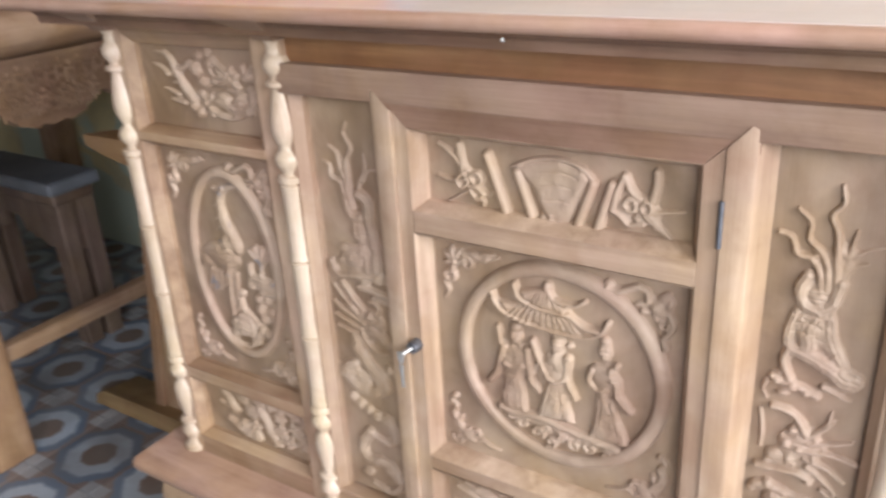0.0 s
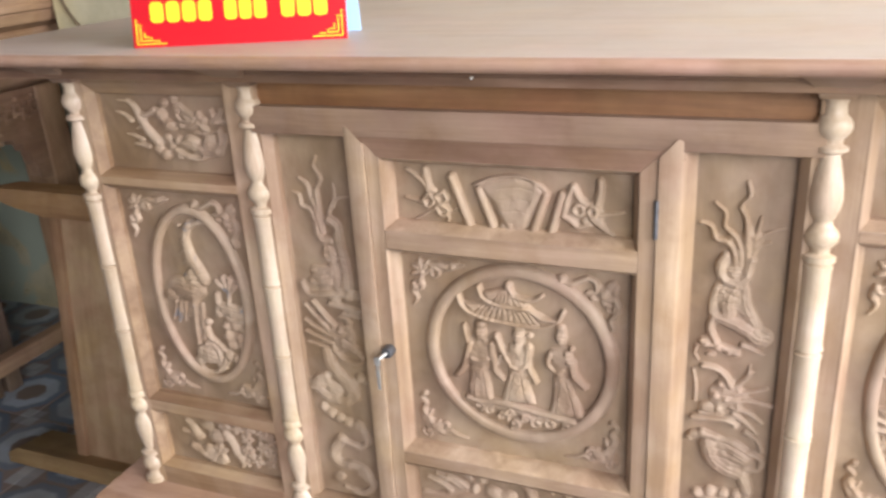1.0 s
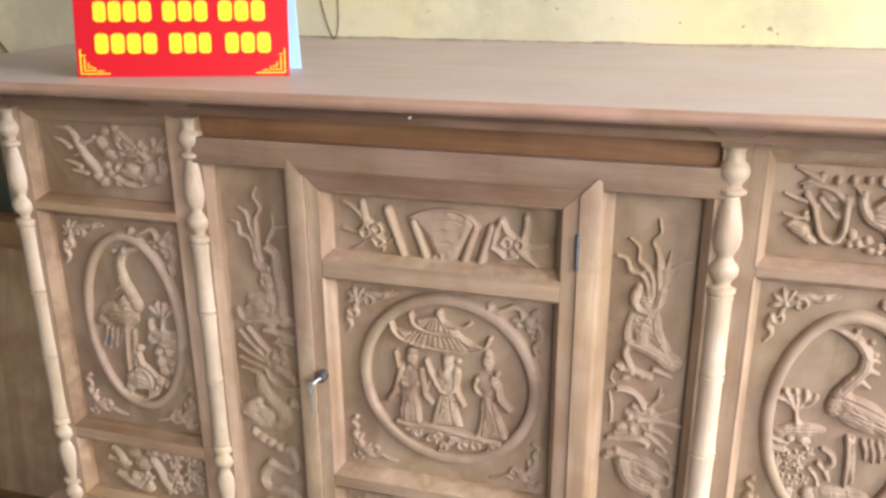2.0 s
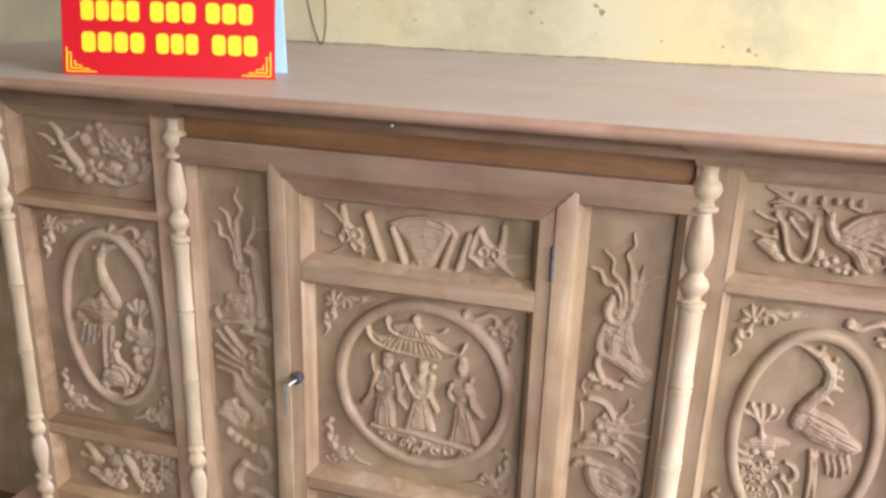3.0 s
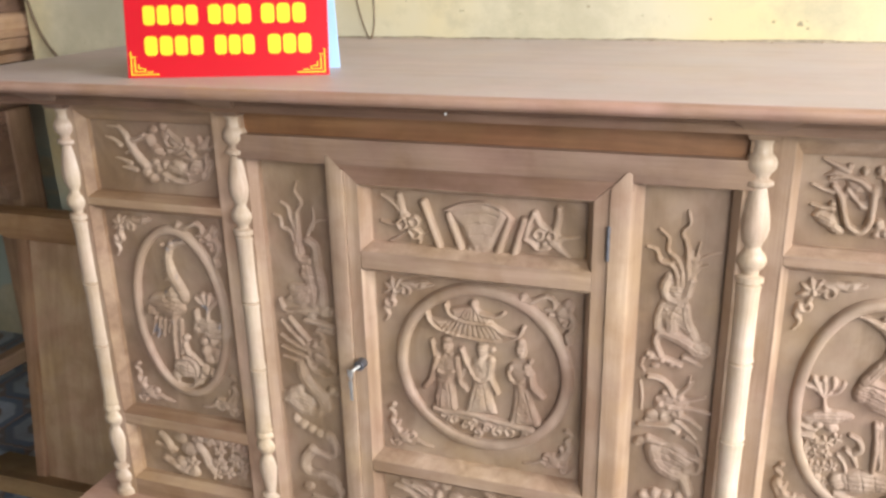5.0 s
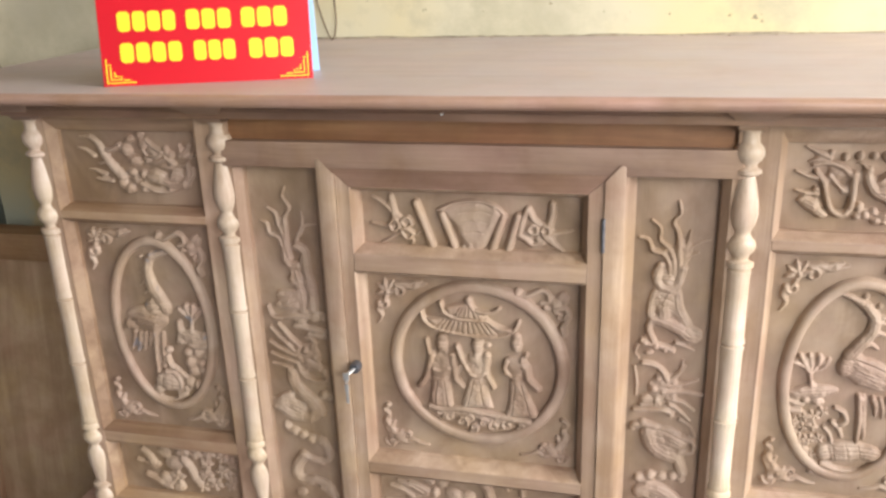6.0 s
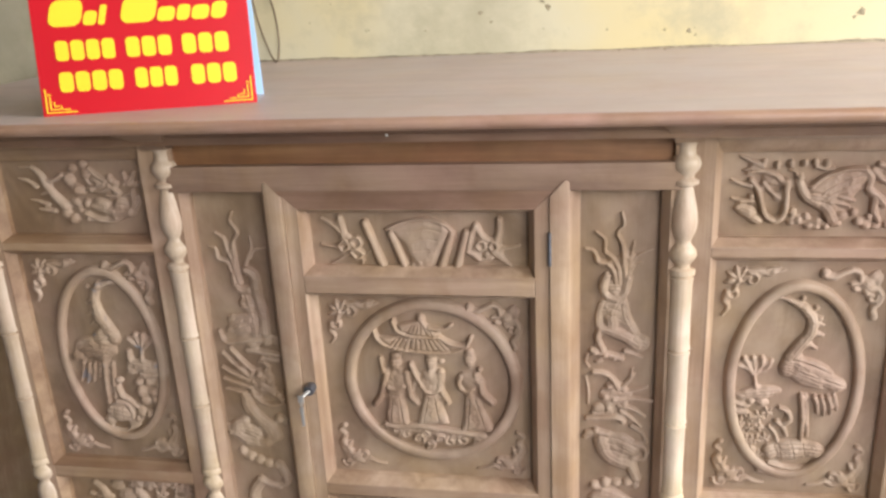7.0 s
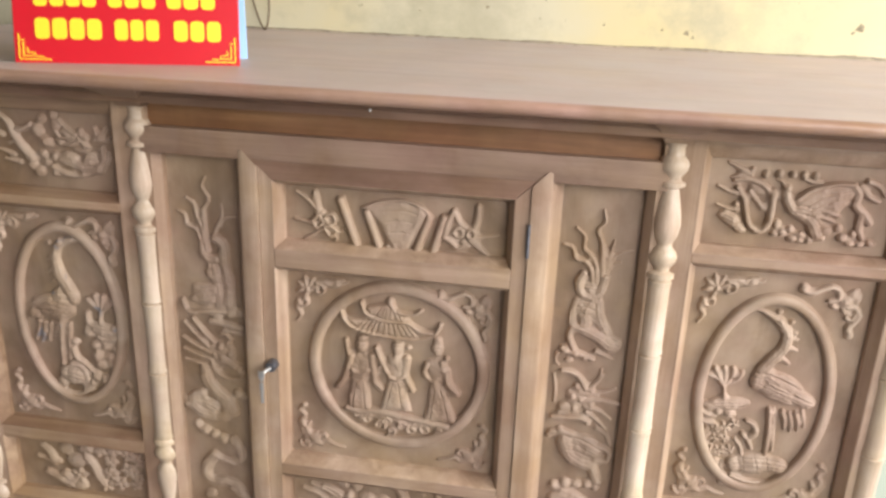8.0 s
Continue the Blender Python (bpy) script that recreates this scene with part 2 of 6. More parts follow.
box(bm, 3.2, 3.5, -3.3, -3.1, 0, 3.2)
box(bm, 1.2, 3.2, -3.3, -3.1, 3.05, 3.2)
structure("wall_south", bm, GREY, "unseen wall, dark grey to cut bounced light, with a wide open shop front", "wall")
bm = bmesh.new()
box(bm, 3.3, 3.5, -3.1, -2.1, 0, 3.2)
box(bm, 3.3, 3.5, 0.3, 1.45, 0, 3.2)
box(bm, 3.3, 3.5, -2.1, 0.3, 3.05, 3.2)
structure("wall_east", bm, GREY, "unseen wall, dark grey to cut bounced light, with an open doorway to the street", "wall")
structure("ceiling", box(bmesh.new(), -4.7, 3.5, -3.3, 1.45, 3.2, 3.35), CEIL, "unseen ceiling slab, dark grey to cut bounced light", "ceiling")

# ---- the carved cabinet ----
FRONT = -0.020
SUNK = 0.005
cabinet = thing("altar_cabinet", (0, 0.3, 0), "unvarnished tan wooden altar cabinet with carved panels and turned columns", "cabinet")


def cab(name, bm, material, label="", smooth=None):
    return part(name, bm, material, cabinet, label, smooth)


# top with a rounded nose and the stepped moulding below it
nose = [(WALL_Y - 0.004, 1.256), (WALL_Y - 0.004, 1.2745), (-0.094, 1.2745), (-0.1005, 1.2725), (-0.1035, 1.268), (-0.1025, 1.262), (-0.098, 1.257), (-0.09, 1.255)]
bm = prism(bmesh.new(), nose, "x", -0.965, 0.965)
cab("edge_strip", bm, WOOD_NOSE, "rounded pinkish front edge", 50)
bm = box(bmesh.new(), -0.963, 0.963, -0.0905, WALL_Y - 0.0045, 1.262, 1.2752, 0.0007, 1)
cab("tabletop", bm, WOOD_TOP, "dusty pale wooden top")
bm = prism(bmesh.new(), [(0.6, 1.231), (0.6, 1.255), (-0.062, 1.255), (-0.061, 1.247), (-0.055, 1.243), (-0.053, 1.231)], "x", -0.86, 0.86)
cab("cornice", bm, WOOD_CORNICE_SHADED, "brown moulding under the top, coloured darker for its shade", 40)
cab("frieze", box(bmesh.new(), -0.396, 0.396, -0.010, 0.02, 1.191, 1.2315), WOOD_ORANGE, "orange-brown frieze board")
cab("top_rail", box(bmesh.new(), -0.394, 0.394, -0.026, 0.02, 1.150, 1.191, 0.0015), WOOD_BROWN)
cab("door_head", box(bmesh.new(), -0.238, 0.238, -0.0235, 0.012, 1.138, 1.156), WOOD_RED, "reddish lintel behind the door")
cab("body", box(bmesh.new(), -0.735, 0.735, 0.012, 0.6, 0.40, 1.238, 0.003), WOOD_Z)
bm = prism(bmesh.new(), [(0.62, 0.392), (0.62, 0.436), (-0.098, 0.436), (-0.104, 0.430), (-0.106, 0.42), (-0.102, 0.41), (-0.088, 0.404), (-0.07, 0.392)], "x", -0.82, 0.82)
cab("base_ledge", bm, WOOD_NOSE, "projecting pinkish base ledge", 50)
bm = prism(bmesh.new(), [(0.6, 0.30), (0.6, 0.392), (-0.06, 0.392), (-0.075, 0.36), (-0.08, 0.33), (-0.06, 0.30)], "x", -0.79, 0.79)
cab("base_moulding", bm, WOOD_X, "", 50)
for sx in (-1, 1):
    for y in (-0.03, 0.52):
        lg = [(0.035, 0.0), (0.05, 0.02), (0.045, 0.06), (0.035, 0.12), (0.04, 0.2), (0.055, 0.27), (0.055, 0.30)]
        cab("leg", lathe(bmesh.new(), lg, sx * 0.71, y, 20), WOOD_Z, "", 60)


def stile(x0, x1, z0=0.436, z1=1.238, y=FRONT, material=None, parent=None, name="stile"):
    return part(name, box(bmesh.new(), x0, x1, y, 0.012, z0, z1, 0.0012), material or WOOD_Z, parent or cabinet)


def rail(x0, x1, z0, z1, y=FRONT, material=None, parent=None, name="rail"):
    return part(name, box(bmesh.new(), x0, x1, y, 0.012, z0, z1, 0.0012), material or WOOD_X, parent or cabinet)


def moulding(x0, x1, z0, z1, l, r, t, b, parent, y=FRONT, material=None):
    """The sloped, mitred edge round a sunk panel; each side has its own width."""
    bm = bmesh.new()
    prev = None
    for k, (f, d) in enumerate(((1.0, 0.0), (0.86, 0.03), (0.18, 0.50), (0.07, 0.56), (0.0, 1.0))):
        yy = (y - 0.0008) * (1 - d) + 0.0095 * d
        ring = [bm.verts.new(c) for c in ((x0 - l * f, yy, z0 - b * f), (x1 + r * f, yy, z0 - b * f), (x1 + r * f, yy, z1 + t * f), (x0 - l * f, yy, z1 + t * f))]
        if prev:
            for i in range(4):
                bm.faces.new((prev[i], prev[(i + 1) % 4], ring[(i + 1) % 4], ring[i]))
        prev = ring
    return part("panel_moulding", bm, material or WOOD_Z, parent, "", 30)


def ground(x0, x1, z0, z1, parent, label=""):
    """A sunk panel with a gently hand-cut ground, its colour darkened for shade."""
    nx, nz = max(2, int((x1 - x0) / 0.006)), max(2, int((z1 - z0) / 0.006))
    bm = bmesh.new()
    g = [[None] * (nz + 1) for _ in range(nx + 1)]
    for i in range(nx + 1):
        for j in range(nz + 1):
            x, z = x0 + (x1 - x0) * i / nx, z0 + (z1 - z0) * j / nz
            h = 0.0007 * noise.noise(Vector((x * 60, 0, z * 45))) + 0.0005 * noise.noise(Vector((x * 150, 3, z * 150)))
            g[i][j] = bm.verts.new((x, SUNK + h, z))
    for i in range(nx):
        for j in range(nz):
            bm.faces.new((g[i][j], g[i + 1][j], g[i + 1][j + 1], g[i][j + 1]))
    return part("carved_panel", bm, WOOD_GROUND_SHADED, parent, label, 60)


# turned columns
def column_profile():
    p = [(0.024, 0.436), (0.024, 0.446), (0.018, 0.449), (0.0165, 0.455)]

    def ball(zc, r, h, n=8):
        return [(0.0115 + (r - 0.0115) * math.sin(math.pi * (k + 0.5) / n) ** 0.7, zc - h / 2 + h * (k + 0.5) / n) for k in range(n)]

    p += ball(0.476, 0.0235, 0.034) + [(0.0145, 0.495), (0.022, 0.498), (0.022, 0.504), (0.0135, 0.508)]
    p += [(0.0150, 0.515), (0.0185, 0.535), (0.0215, 0.552), (0.0225, 0.566), (0.0205, 0.578), (0.016, 0.586), (0.014, 0.590)]
    p += ball(0.609, 0.0235, 0.032) + [(0.0145, 0.626), (0.0225, 0.629), (0.0225, 0.637), (0.0195, 0.640)]
    for z0, z1 in ((0.641, 0.768), (0.768, 0.896), (0.896, 1.018)):
        p += [(0.0216, z0 + 0.003), (0.0196, z0 + 0.012), (0.0190, (z0 + z1) / 2), (0.0196, z1 - 0.012), (0.0212, z1 - 0.003)]
        p += [(0.0160, z1)]
    p += [(0.0225, 1.020), (0.0225, 1.028), (0.0145, 1.031)] + ball(1.052, 0.0235, 0.034)
    p += [(0.014, 1.072), (0.016, 1.076), (0.0205, 1.086), (0.0228, 1.099), (0.0218, 1.113), (0.0185, 1.132), (0.0150, 1.148), (0.0135, 1.154)]
    p += [(0.0215, 1.158), (0.0215, 1.163), (0.0145, 1.167)] + ball(1.187, 0.0235, 0.034)
    p += [(0.0155, 1.206), (0.0145, 1.211), (0.0165, 1.217), (0.021, 1.2215)]
    return p


COL = finish("turned_column", lathe(bmesh.new(), [(r * 0.9, z) for r, z in column_profile()], 0, 0, 28), WOOD_PALE, 50)
for x in (-0.741, -0.400, 0.400, 0.741):
    c = new("turned_column", COL)
    c.matrix_world = pose(x, -0.013, 0, 0, 0, x * 400)
    c.parent, c.matrix_parent_inverse = cabinet, cabinet.matrix_world.inverted()
    tagged(c, "pale turned wooden column with bead and vase rings")
    bm, prev = bmesh.new(), None
    for k in range(8):
        t = k / 7
        r, yc, z = 0.0185 + 0.0225 * t ** 1.5, -0.0145 - 0.0300 * t, 1.2205 + 0.0340 * t ** 0.9
        ring = [bm.verts.new((x + sx * r, yc + sy * r, z)) for sx, sy in ((-1, -1), (1, -1), (1, 1), (-1, 1))]
        for i in range(4):
            if prev:
                bm.faces.new((prev[i], prev[(i + 1) % 4], ring[(i + 1) % 4], ring[i]))
        if not prev:
            bm.faces.new(ring[::-1])
        prev = ring
    bm.faces.new(prev)
    cab("corbel", bm, WOOD_BROWN, "small flared corbel over a column")

# the two side bays
PANELS = {}
for side, sx in (("w", -1), ("e", 1)):
    xs = sorted((sx * 0.451, sx * 0.703))
    inner = sorted((sx * 0.384, sx * 0.440))
    outer = sorted((sx * 0.714, sx * 0.742))
    stile(*inner)
    stile(*outer)
    levels = ((1.072, 1.198), (0.636, 1.036), (0.486, 0.590))
    for (z0, z1), (ra, rb) in zip(levels, ((1.219, 1.238), (1.046, 1.062), (0.600, 0.626))):
        rail(xs[0] - 0.011, xs[1] + 0.011, ra, rb, material=WOOD_HONEY if sx < 0 else None)
        moulding(xs[0], xs[1], z0, z1, 0.0125, 0.0125, 0.0225 if z1 > 1.1 else 0.0125, 0.011, cabinet, material=WOOD_HONEY if sx < 0 else None)
        PANELS[side, round(z0, 3)] = ground(xs[0] - 0.002, xs[1] + 0.002, z0 - 0.002, z1 + 0.002, cabinet)
    rail(xs[0] - 0.011, xs[1] + 0.011, 0.436, 0.476)

# middle bay: long panels either side of the door
for sx in (-1, 1):
    xs = sorted((sx * 0.251, sx * 0.380))
    PANELS["long", sx] = ground(xs[0] - 0.002, xs[1] + 0.002, 0.484, 1.154, cabinet)
    bm = bmesh.new()
    low_, top_ = [], []
    for xx, yy, zz in ((0.207, 0.003, 1.142), (0.207, -0.0278, 1.142), (0.2305, -0.0288, 1.167), (0.236, -0.026, 1.163), (0.246, -0.006, 1.154), (0.2515, 0.003, 1.150)):
        low_.append(bm.verts.new((sx * xx, yy, 0.482)))
        top_.append(bm.verts.new((sx * xx, yy, zz)))
    for i in range(6):
        bm.faces.new((low_[i], low_[(i + 1) % 6], top_[(i + 1) % 6], top_[i]))
    bm.faces.new(low_[::-1])
    bm.faces.new(top_)
    cab("door_jamb", bm, WOOD_Z, "ridged jamb with a mitred point", 30)
    slope = [(sx * 0.3845, 0.012), (sx * 0.3845, -0.0205), (sx * 0.380, -0.0205), (sx * 0.3695, -0.006), (sx * 0.3680, 0.012)]
    cab("panel_moulding", prism(bmesh.new(), slope, "z", 0.482, 1.150), WOOD_Z, "", 20)
rail(-0.384, 0.384, 0.436, 0.482, FRONT, name="bottom_rail")

# the door
door = part("door", box(bmesh.new(), -0.205, 0.205, 0.0090, 0.0115, 0.484, 1.153), WOOD_Z, cabinet, "carved cabinet door, closed")
for sx in (-1, 1):
    bm = prism(bmesh.new(), [(sx * 0.1845, 0.485), (sx * 0.2055, 0.485), (sx * 0.2055, 1.1412), (sx * 0.1845, 1.1215)], "y", -0.0245, 0.009)
    part("door_stile", bm, WOOD_Z, door)
part("door_rail", prism(bmesh.new(), [(-0.184, 1.122), (0.184, 1.122), (0.2165, 1.1525), (-0.2165, 1.1525)], "y", -0.0252, 0.009), WOOD_RED, door, "reddish top rail of the door")
for (z0, z1), (ra, rb) in zip(((1.022, 1.111), (0.634, 0.970), (0.500, 0.590)), ((None, None), (0.981, 1.011), (0.601, 0.623))):
    if ra:
        part("door_rail", box(bmesh.new(), -0.184, 0.184, -0.0245, 0.009, ra, rb, 0.0012), WOOD_X, door)
    moulding(-0.1735, 0.1735, z0, z1, 0.011, 0.011, 0.011, 0.011, door, -0.0245)
    PANELS["door", round(z0, 3)] = ground(-0.1755, 0.1755, z0 - 0.002, z1 + 0.002, door)
part("door_rail", box(bmesh.new(), -0.184, 0.184, -0.0245, 0.004, 0.485, 0.489), WOOD_X, door)

# lock with its key, and the hinge knuckle
lock = part("lock", lathe(bmesh.new(), [(0.0092, 0), (0.0092, 0.014), (0.0080, 0.017), (0.0045, 0.0172), (0.0045, 0.0155)], 0, 0, 20), DARK_STEEL, door, "dark steel cylinder lock", 40)
lock.matrix_world = pose(-0.192, -0.024, 0.812, 90, 0, 0)
bm = bmesh.new()
tube(bm, [(-0.192, -0.038, 0.812), (-0.195, -0.046, 0.811), (-0.199, -0.052, 0.808)], 0.0030)
box(bm, -0.2075, -0.1975, -0.0535, -0.0515, 0.797, 0.810, 0.0006)
part("key", bm, STEEL, door, "bright steel key in the lock", 40)
bm = bmesh.new()
tube(bm, [(-0.203, -0.0525, 0.799), (-0.2050, -0.0515, 0.793), (-0.2035, -0.0505, 0.786), (-0.201, -0.0515, 0.793), (-0.203, -0.0525, 0.799)], 0.0011)
box(bm, -0.2070, -0.2005, -0.0515, -0.0497, 0.775, 0.787, 0.0006)
box(bm, -0.2058, -0.2010, -0.0515, -0.0497, 0.752, 0.776, 0.0004)
part("spare_key", bm, STEEL, door, "steel key hanging on a ring", 40)
for z in (1.060, 0.560):
    bm = bmesh.new()
    tube(bm, [(0.2065, -0.0285, z - 0.026), (0.2065, -0.0285, z + 0.026)], 0.0028, 10)
    part("hinge", bm, DARK_STEEL, door, "bluish steel hinge knuckle", 40)


# ---- carving: raised motifs as rounded strokes, leaves and blobs ----
def smax(a, b, k=0.0018):
    d = np.clip(0.5 + 0.5 * (a - b) / k, 0, 1)
    return b + (a - b) * d + k * d * (1 - d)


def stroke_h(X, Z, pts, r0, r1, H):
    """Height of a round-backed stroke that tapers from r0 to r1."""
    P = np.array(catmull(pts, 7) if len(pts) > 2 else pts, float)
    n = len(P) - 1
    best = np.full(X.shape, -1.0)
    for i in range(n):
        a, b = P[i], P[i + 1]
        d = b - a
        L2 = max(1e-12, d @ d)
        t = np.clip(((X - a[0]) * d[0] + (Z - a[1]) * d[1]) / L2, 0, 1)
        dist = np.hypot(X - a[0] - t * d[0], Z - a[1] - t * d[1])
        r = r0 + (r1 - r0) * (i + t) / n
        q = dist / r
        hh = H * (0.45 + 0.55 * r / max(r0, r1))
        best = np.maximum(best, np.where(q < 1, hh * np.clip(1 - q * q, 0, 1) ** 0.40, -(dist - r)))
    return best


def blob_h(X, Z, cx, cz, rx, rz, ang, H):
    c, s = math.cos(radians(ang)), math.sin(radians(ang))
    u, w = (X - cx) * c + (Z - cz) * s, -(X - cx) * s + (Z - cz) * c
    q = np.sqrt((u / rx) ** 2 + (w / rz) ** 2)
    return np.where(q < 1, H * np.clip(1 - q * q, 0, 1) ** 0.42, -(q - 1) * min(rx, rz))


def poly_h(X, Z, pts, H, edge):
    """A raised flat field with a rounded edge."""
    n = len(pts)
    inside = np.zeros(X.shape, bool)
    dist = np.full(X.shape, 9.0)
    for i in range(n):
        (ax, az), (bx, bz) = pts[i], pts[(i + 1) % n]
        cross = ((az > Z) != (bz > Z)) & (X < (bx - ax) * (Z - az) / ((bz - az) or 1e-9) + ax)
        inside ^= cross
        dx, dz = bx - ax, bz - az
        t = np.clip(((X - ax) * dx + (Z - az) * dz) / max(1e-12, dx * dx + dz * dz), 0, 1)
        dist = np.minimum(dist, np.hypot(X - ax - t * dx, Z - az - t * dz))
    q = np.clip(dist / edge, 0, 1)
    return np.where(inside, H * np.sqrt(1 - (1 - q) ** 2), -dist)


def spread(a, n):
    """A box average over n cells each way, taken twice."""
    for _ in range(2):
        for ax in (0, 1):
            p = np.pad(a, [(n + 1, n) if k == ax else (0, 0) for k in (0, 1)], mode="edge").cumsum(ax)
            m = a.shape[ax]
            a = (np.take(p, range(2 * n + 1, 2 * n + 1 + m), ax) - np.take(p, range(0, m), ax)) / (2 * n + 1)
    return a


def relief(name, prims, at, parent, label="", flip=(1, 1), step=0.0011, material=None, rough=0.0013, veined=True):
    """One raised motif. prims: ('s', points, r0, r1, H), ('b', cx, cz, rx, rz, angle, H), ('p', points, H, edge), ('g', points, r, depth) for a cut line."""
    fx, fz = flip
    ext = []
    for p in prims:
        if p[0] == "s":
            m = max(p[2], p[3])
            ext += [(x - m, z - m) for x, z in p[1]] + [(x + m, z + m) for x, z in p[1]]
        elif p[0] == "b":
            m = max(p[3], p[4])
            ext += [(p[1] - m, p[2] - m), (p[1] + m, p[2] + m)]
        elif p[0] == "p":
            ext += list(p[1])
    ext = np.array(ext)
    lo, hi = ext.min(0) - 0.004, ext.max(0) + 0.004
    xs, zs = np.arange(lo[0], hi[0], step), np.arange(lo[1], hi[1], step)
    X, Z = np.meshgrid(xs, zs, indexing="ij")
    h = np.full(X.shape, -0.004)
    for p in prims:
        if p[0] == "g":
            continue
        if p[0] == "s":
            m = max(p[2], p[3]) + 0.006
            a = np.array(p[1])
            b0, b1 = a.min(0) - m, a.max(0) + m
        elif p[0] == "b":
            m = max(p[3], p[4]) + 0.004
            b0, b1 = np.array((p[1] - m, p[2] - m)), np.array((p[1] + m, p[2] + m))
        else:
            b0, b1 = lo, hi
        i0, i1 = np.searchsorted(xs, (b0[0], b1[0]))
        j0, j1 = np.searchsorted(zs, (b0[1], b1[1]))
        if i1 <= i0 or j1 <= j0:
            continue
        sub = np.s_[i0:i1, j0:j1]
        f = {"s": stroke_h, "b": blob_h, "p": poly_h}[p[0]](X[sub], Z[sub], *p[1:])
        h[sub] = smax(h[sub], f)
    # gouge lines along the larger forms
    cuts = [p for p in prims if p[0] == "g"]
    for p in prims:
        if p[0] == "b" and min(p[3], p[4]) > 0.0052 and veined:
            c, s = math.cos(radians(p[5])), math.sin(radians(p[5]))
            for w in ((-0.42, 0.05, 0.48) if p[4] > 0.008 else (-0.25, 0.3)):
                line = [(u * p[3], (w + 0.12 * math.cos(2 * u)) * p[4]) for u in (-0.72, 0.0, 0.66)]
                cuts.append(("g", [(p[1] + u * c - v * s, p[2] + u * s + v * c) for u, v in line], 0.0012, 0.0013))
        elif p[0] == "s" and max(p[2], p[3]) > 0.0062 and len(p[1]) > 2 and veined:
            P = np.array(p[1])
            d = np.gradient(P, axis=0)
            nrm = np.stack([-d[:, 1], d[:, 0]], 1) / np.maximum(1e-9, np.linalg.norm(d, axis=1))[:, None]
            for w in (-0.38, 0.38):
                cuts.append(("g", [tuple(v) for v in (P + nrm * w * min(p[2], p[3]))], 0.0011, 0.0010))
    # tool marks, coarse and fine
    seed = len(name) * 1.7 + lo[0] * 10

    def marks(f, off):
        w = np.array([[noise.noise(Vector((x * f + seed, z * f * 0.8, off))) for z in zs[::2]] for x in xs[::2]])
        w = np.repeat(np.repeat(w, 2, 0), 2, 1)[:len(xs), :len(zs)]
        return (w + np.roll(w, 1, 0) + np.roll(w, 1, 1)) / 3

    wob, lump = marks(260, seed), marks(75, seed + 4)
    # between close-set forms the wood is left standing, only partly cut back
    dense = np.clip((spread((h > 0.001).astype(float), 5) - 0.34) / 0.40, 0, 1)
    left = 0.0046 * dense * dense * (3 - 2 * dense) * (1 + 0.9 * lump) - 0.0004
    h = np.where(left > 0.0003, smax(h, left), h)
    for p in cuts:
        a = np.array(p[1])
        i0, i1 = np.searchsorted(xs, (a[:, 0].min() - p[2], a[:, 0].max() + p[2]))
        j0, j1 = np.searchsorted(zs, (a[:, 1].min() - p[2], a[:, 1].max() + p[2]))
        if i1 > i0 and j1 > j0:
            sub = np.s_[i0:i1, j0:j1]
            g = stroke_h(X[sub], Z[sub], p[1], p[2], p[2], p[3])
            h[sub] = np.where((g > 0) & (h[sub] > 0), np.maximum(h[sub] - g, 0.0008), h[sub])
    h = np.where(h > 0.0008, h + rough * (0.7 * wob + 1.2 * lump), h)
    keep = h > -0.0022
    face = keep[:-1, :-1] & keep[1:, :-1] & keep[1:, 1:] & keep[:-1, 1:]
    idx = np.full(X.shape, -1)
    use = np.zeros(X.shape, bool)
    use[:-1, :-1] |= face
    use[1:, :-1] |= face
    use[1:, 1:] |= face
    use[:-1, 1:] |= face
    idx[use] = np.arange(use.sum())
    co = np.stack([X[use] * fx + at[0], SUNK - np.maximum(np.where(h[use] > 0, h[use] * 1.1, h[use]), -0.002), Z[use] * fz + at[1]], 1)
    ii, jj = np.nonzero(face)
    q = np.stack([idx[ii, jj], idx[ii + 1, jj], idx[ii + 1, jj + 1], idx[ii, jj + 1]], 1)
    if fx * fz < 0:
        q = q[:, ::-1]
    me = bpy.data.meshes.new(name)
    me.from_pydata(co.tolist(), [], q.tolist())
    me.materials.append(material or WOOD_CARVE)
    for p in me.polygons:
        p.use_smooth = True
    ob = new(name, me)
    ob.parent, ob.matrix_parent_inverse = parent, parent.matrix_world.inverted()
    if label:
        tagged(ob, label)
    return ob


def S(pts, r0, r1=None, H=0.006):
    return ("s", pts, r0, r0 if r1 is None else r1, H)


def B(cx, cz, rx, rz=None, ang=0, H=0.006):
    return ("b", cx, cz, rx, rz or rx, ang, H)


def flower(cx, cz, r, n=5, H=0.006, a0=0.3):
    out = [B(cx + 0.62 * r * math.cos(a0 + 2 * math.pi * k / n), cz + 0.62 * r * math.sin(a0 + 2 * math.pi * k / n), r * 0.46, r * 0.30, math.degrees(a0 + 2 * math.pi * k / n), H * 0.8) for k in range(n)]
    return out + [B(cx, cz, r * 0.28, None, 0, H)]


def curl(cx, cz, r, a0, turn, w, H=0.005):
    """A scroll end that rolls inwards."""
    pts = []
    for k in range(8):
        t = k / 7
        rr = r * (1 - 0.75 * t)
        a = radians(a0 + turn * t)
        pts.append((cx + rr * math.cos(a), cz + rr * math.sin(a)))
    return S(pts, w, w * 0.8, H)


